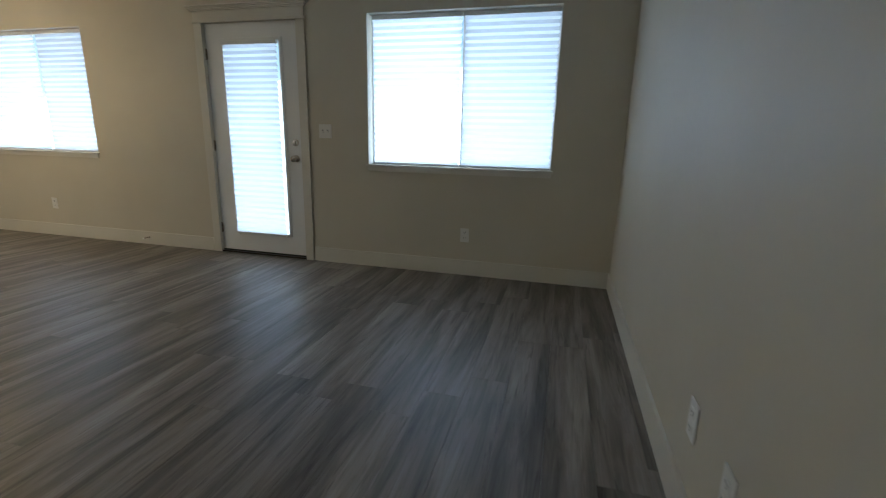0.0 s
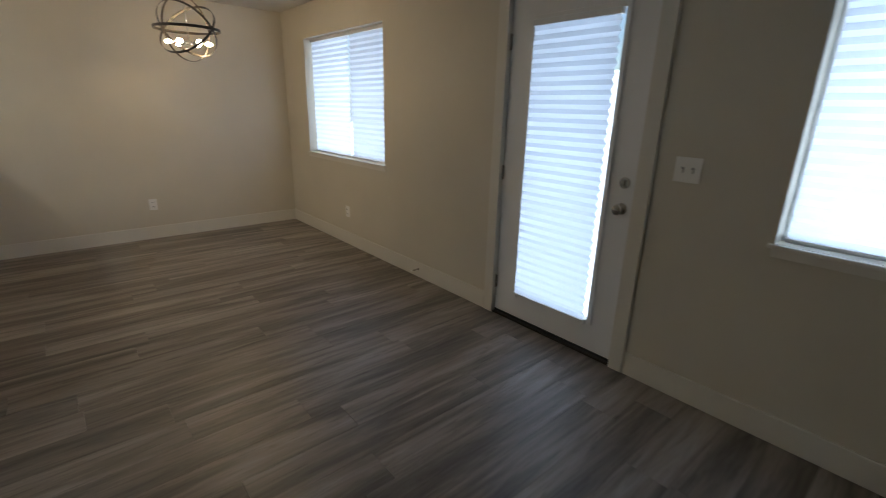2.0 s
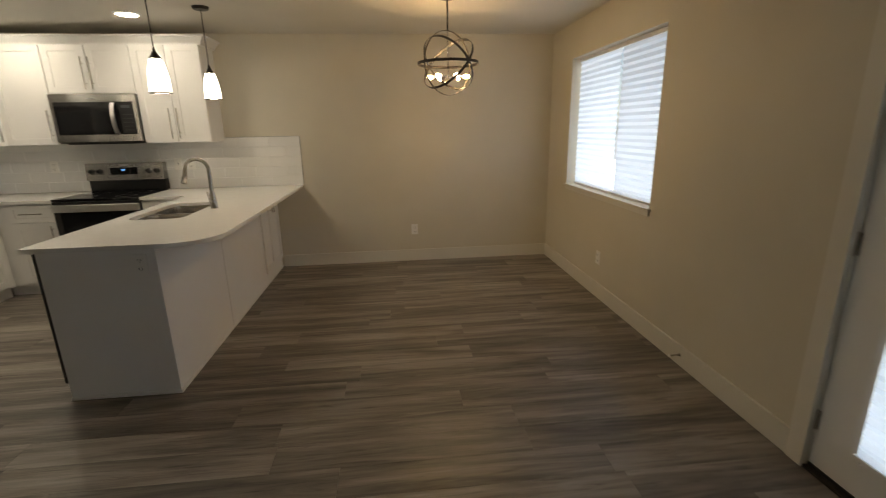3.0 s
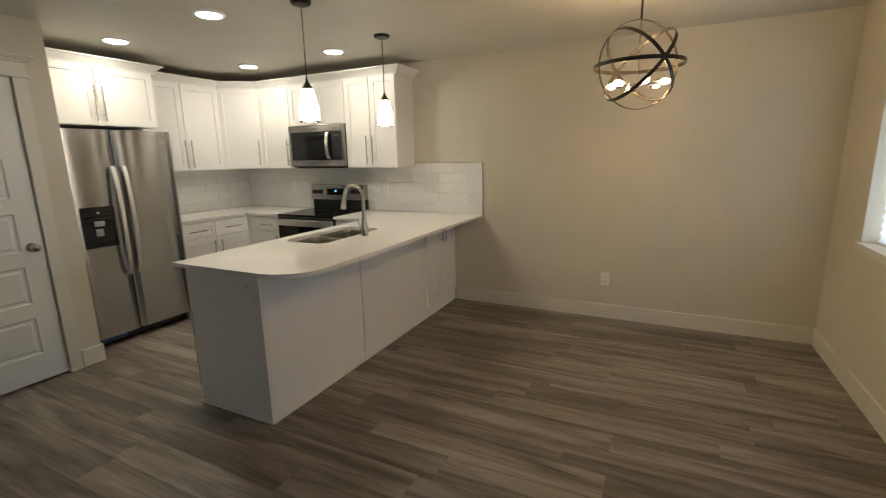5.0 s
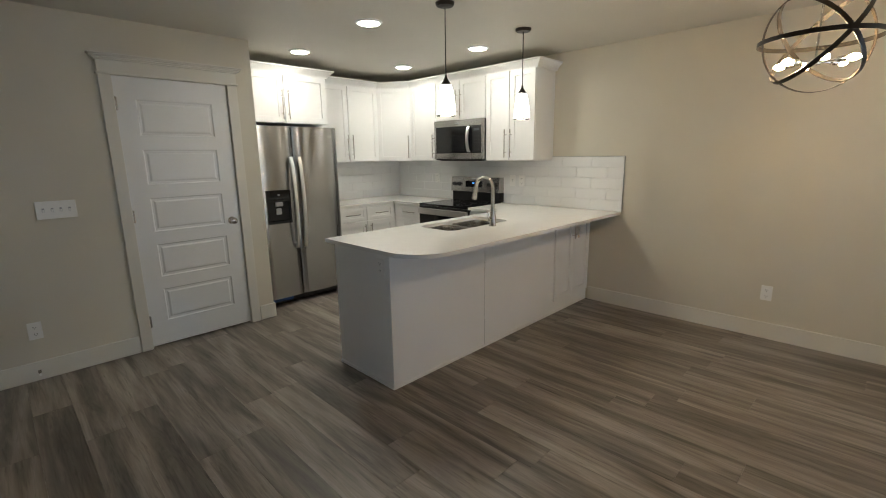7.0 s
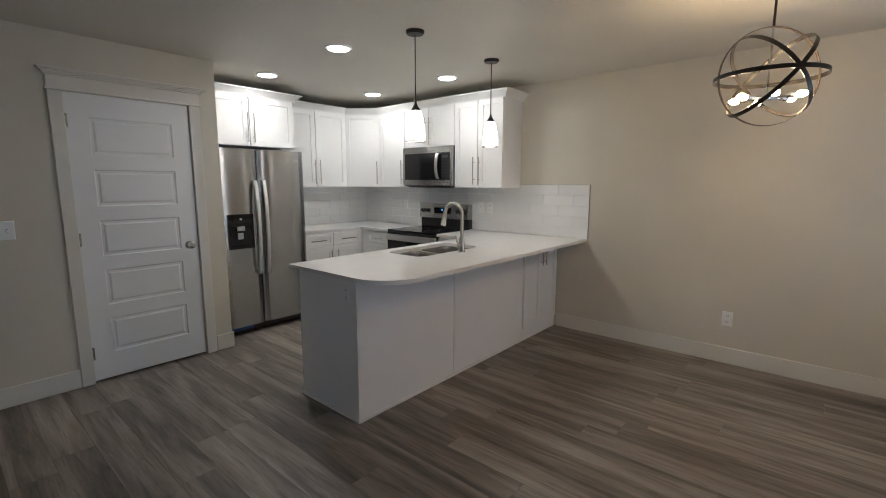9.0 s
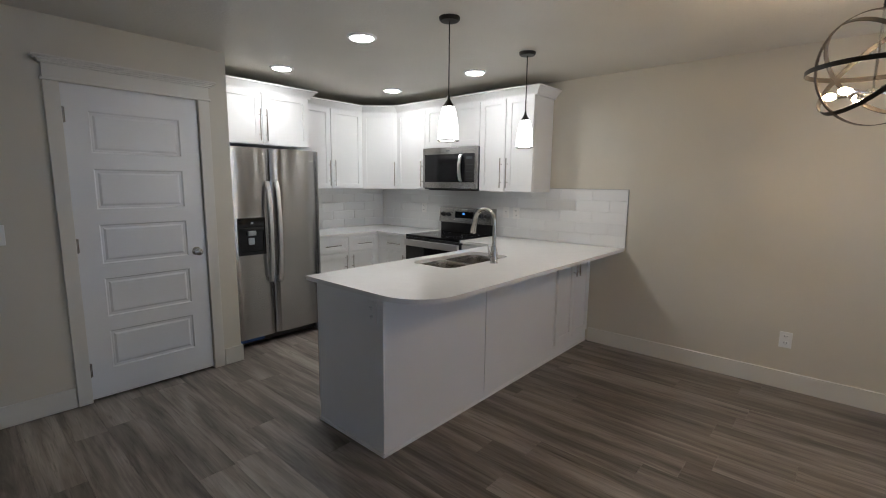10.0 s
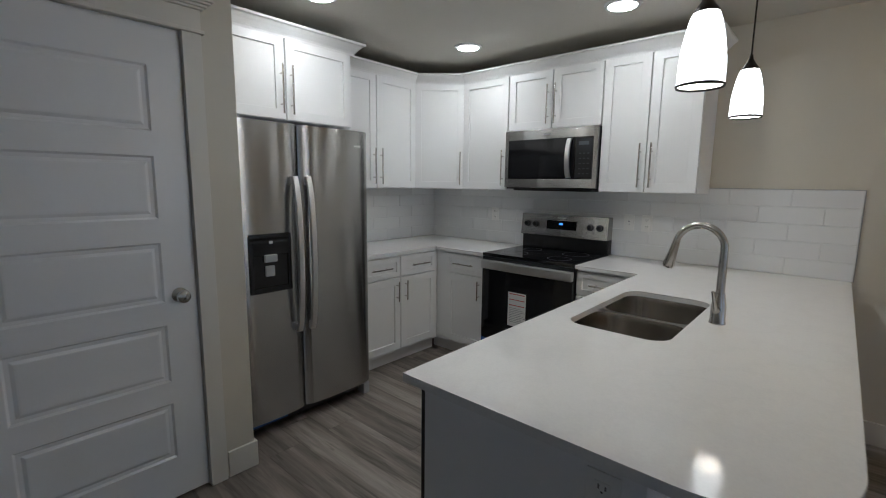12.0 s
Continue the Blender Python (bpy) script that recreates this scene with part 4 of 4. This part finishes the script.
doorstop(pose(-3.87, W - BT, 0.075, 0, 0, SOUTH))
doorstop(pose(-2.41, P + BT, 0.065))

# ---- backsplash tiles ----
SZ0, SZ1, SX = 0.9155, 1.428, 0.006
ROWS_N, TL = 5, 0.318
splash = setting("backsplash", boxes(((D + 0.0004, B, SZ0), (D + SX, 1.122, SZ1)), ((D + SX, B + 0.0004, SZ0), (-4.99, B + SX, SZ1))), M_GROUT, "white glazed subway tile backsplash")
rh = (SZ1 - SZ0) / ROWS_N
tile_bm = boxes(((0, 0, 0), (1, 0.0028, 1)))
for v in tile_bm.verts:
    if v.co.y > 0.001:
        v.co.x = 0.006 if v.co.x < 0.5 else 0.994
        v.co.z = 0.018 if v.co.z < 0.5 else 0.982
tile_me = bpy.data.meshes.new("tile")
bmesh.ops.recalc_face_normals(tile_bm, faces=tile_bm.faces[:])
tile_bm.to_mesh(tile_me)
tile_bm.free()
tile_me.materials.append(M_TILE)


def tile_run(length, m):
    for r in range(ROWS_N):
        u = -(0.5 * TL if r % 2 else 0.0)
        while u < length - 0.004:
            a, b = max(u, 0.0), min(u + TL, length)
            if b - a > 0.01:
                ob = new("tile", tile_me)
                ob.parent = splash
                ob.matrix_local = m @ pose(a + 0.001, SX, SZ0 + r * rh + 0.001) @ Matrix.Diagonal((b - a - 0.002, 1, rh - 0.002, 1))
            u += TL


tile_run(1.122 - B - 0.010, pose(D, 1.122, 0, 0, 0, -90))
tile_run(-4.99 - D - 0.010, pose(D + 0.010, B, 0))
part("edge_trim", boxes(((D + 0.0002, 1.1225, SZ0), (D + 0.011, 1.1265, SZ1 + 0.003)), ((D + 0.0002, 0.37, SZ1 + 0.0002), (D + 0.011, 1.1222, SZ1 + 0.003))), M_GREYPL, splash, "thin grey metal edge trim")
outlet(pose(D + 0.0083, -0.005, 1.17, 0, 0, EAST), "white outlet on the tiled backsplash")
outlet(pose(D + 0.0083, -1.33, 1.17, 0, 0, EAST), "white outlet on the tiled backsplash")
switch(pose(D + 0.0083, -0.13, 1.17, 0, 0, EAST), 1, "white single switch on the tiled backsplash")

# ---- floor planks ----
PW, PL = 0.182, 1.22
plank_bm = boxes(((0, 0, -0.005), (1, 1, 0.0)))
for v in plank_bm.verts:
    if v.co.z > -0.001:
        v.co.x = 0.004 if v.co.x < 0.5 else 0.996
        v.co.y = 0.0006 if v.co.y < 0.5 else 0.9994
plank_me = bpy.data.meshes.new("plank")
bmesh.ops.recalc_face_normals(plank_bm, faces=plank_bm.faces[:])
plank_bm.to_mesh(plank_me)
plank_bm.free()
plank_me.materials.append(M_PLANK)
rng = random.Random(11)
x = D
while x < R - 0.01:
    w = min(PW, R - x)
    y = (P if x > XC + 0.1 else B) - rng.uniform(0.1, PL - 0.1)
    lo = P - 0.11 if x > XC + 0.1 else B
    while y < W:
        a, b = max(y, lo), min(y + PL, W + 0.005)
        if b - a > 0.02:
            ob = new("plank", plank_me)
            ob.parent = floor
            ob.matrix_local = pose(x, a, 0) @ Matrix.Diagonal((w - 0.0002, b - a - 0.0002, 1, 1))
        y += PL
    x += PW
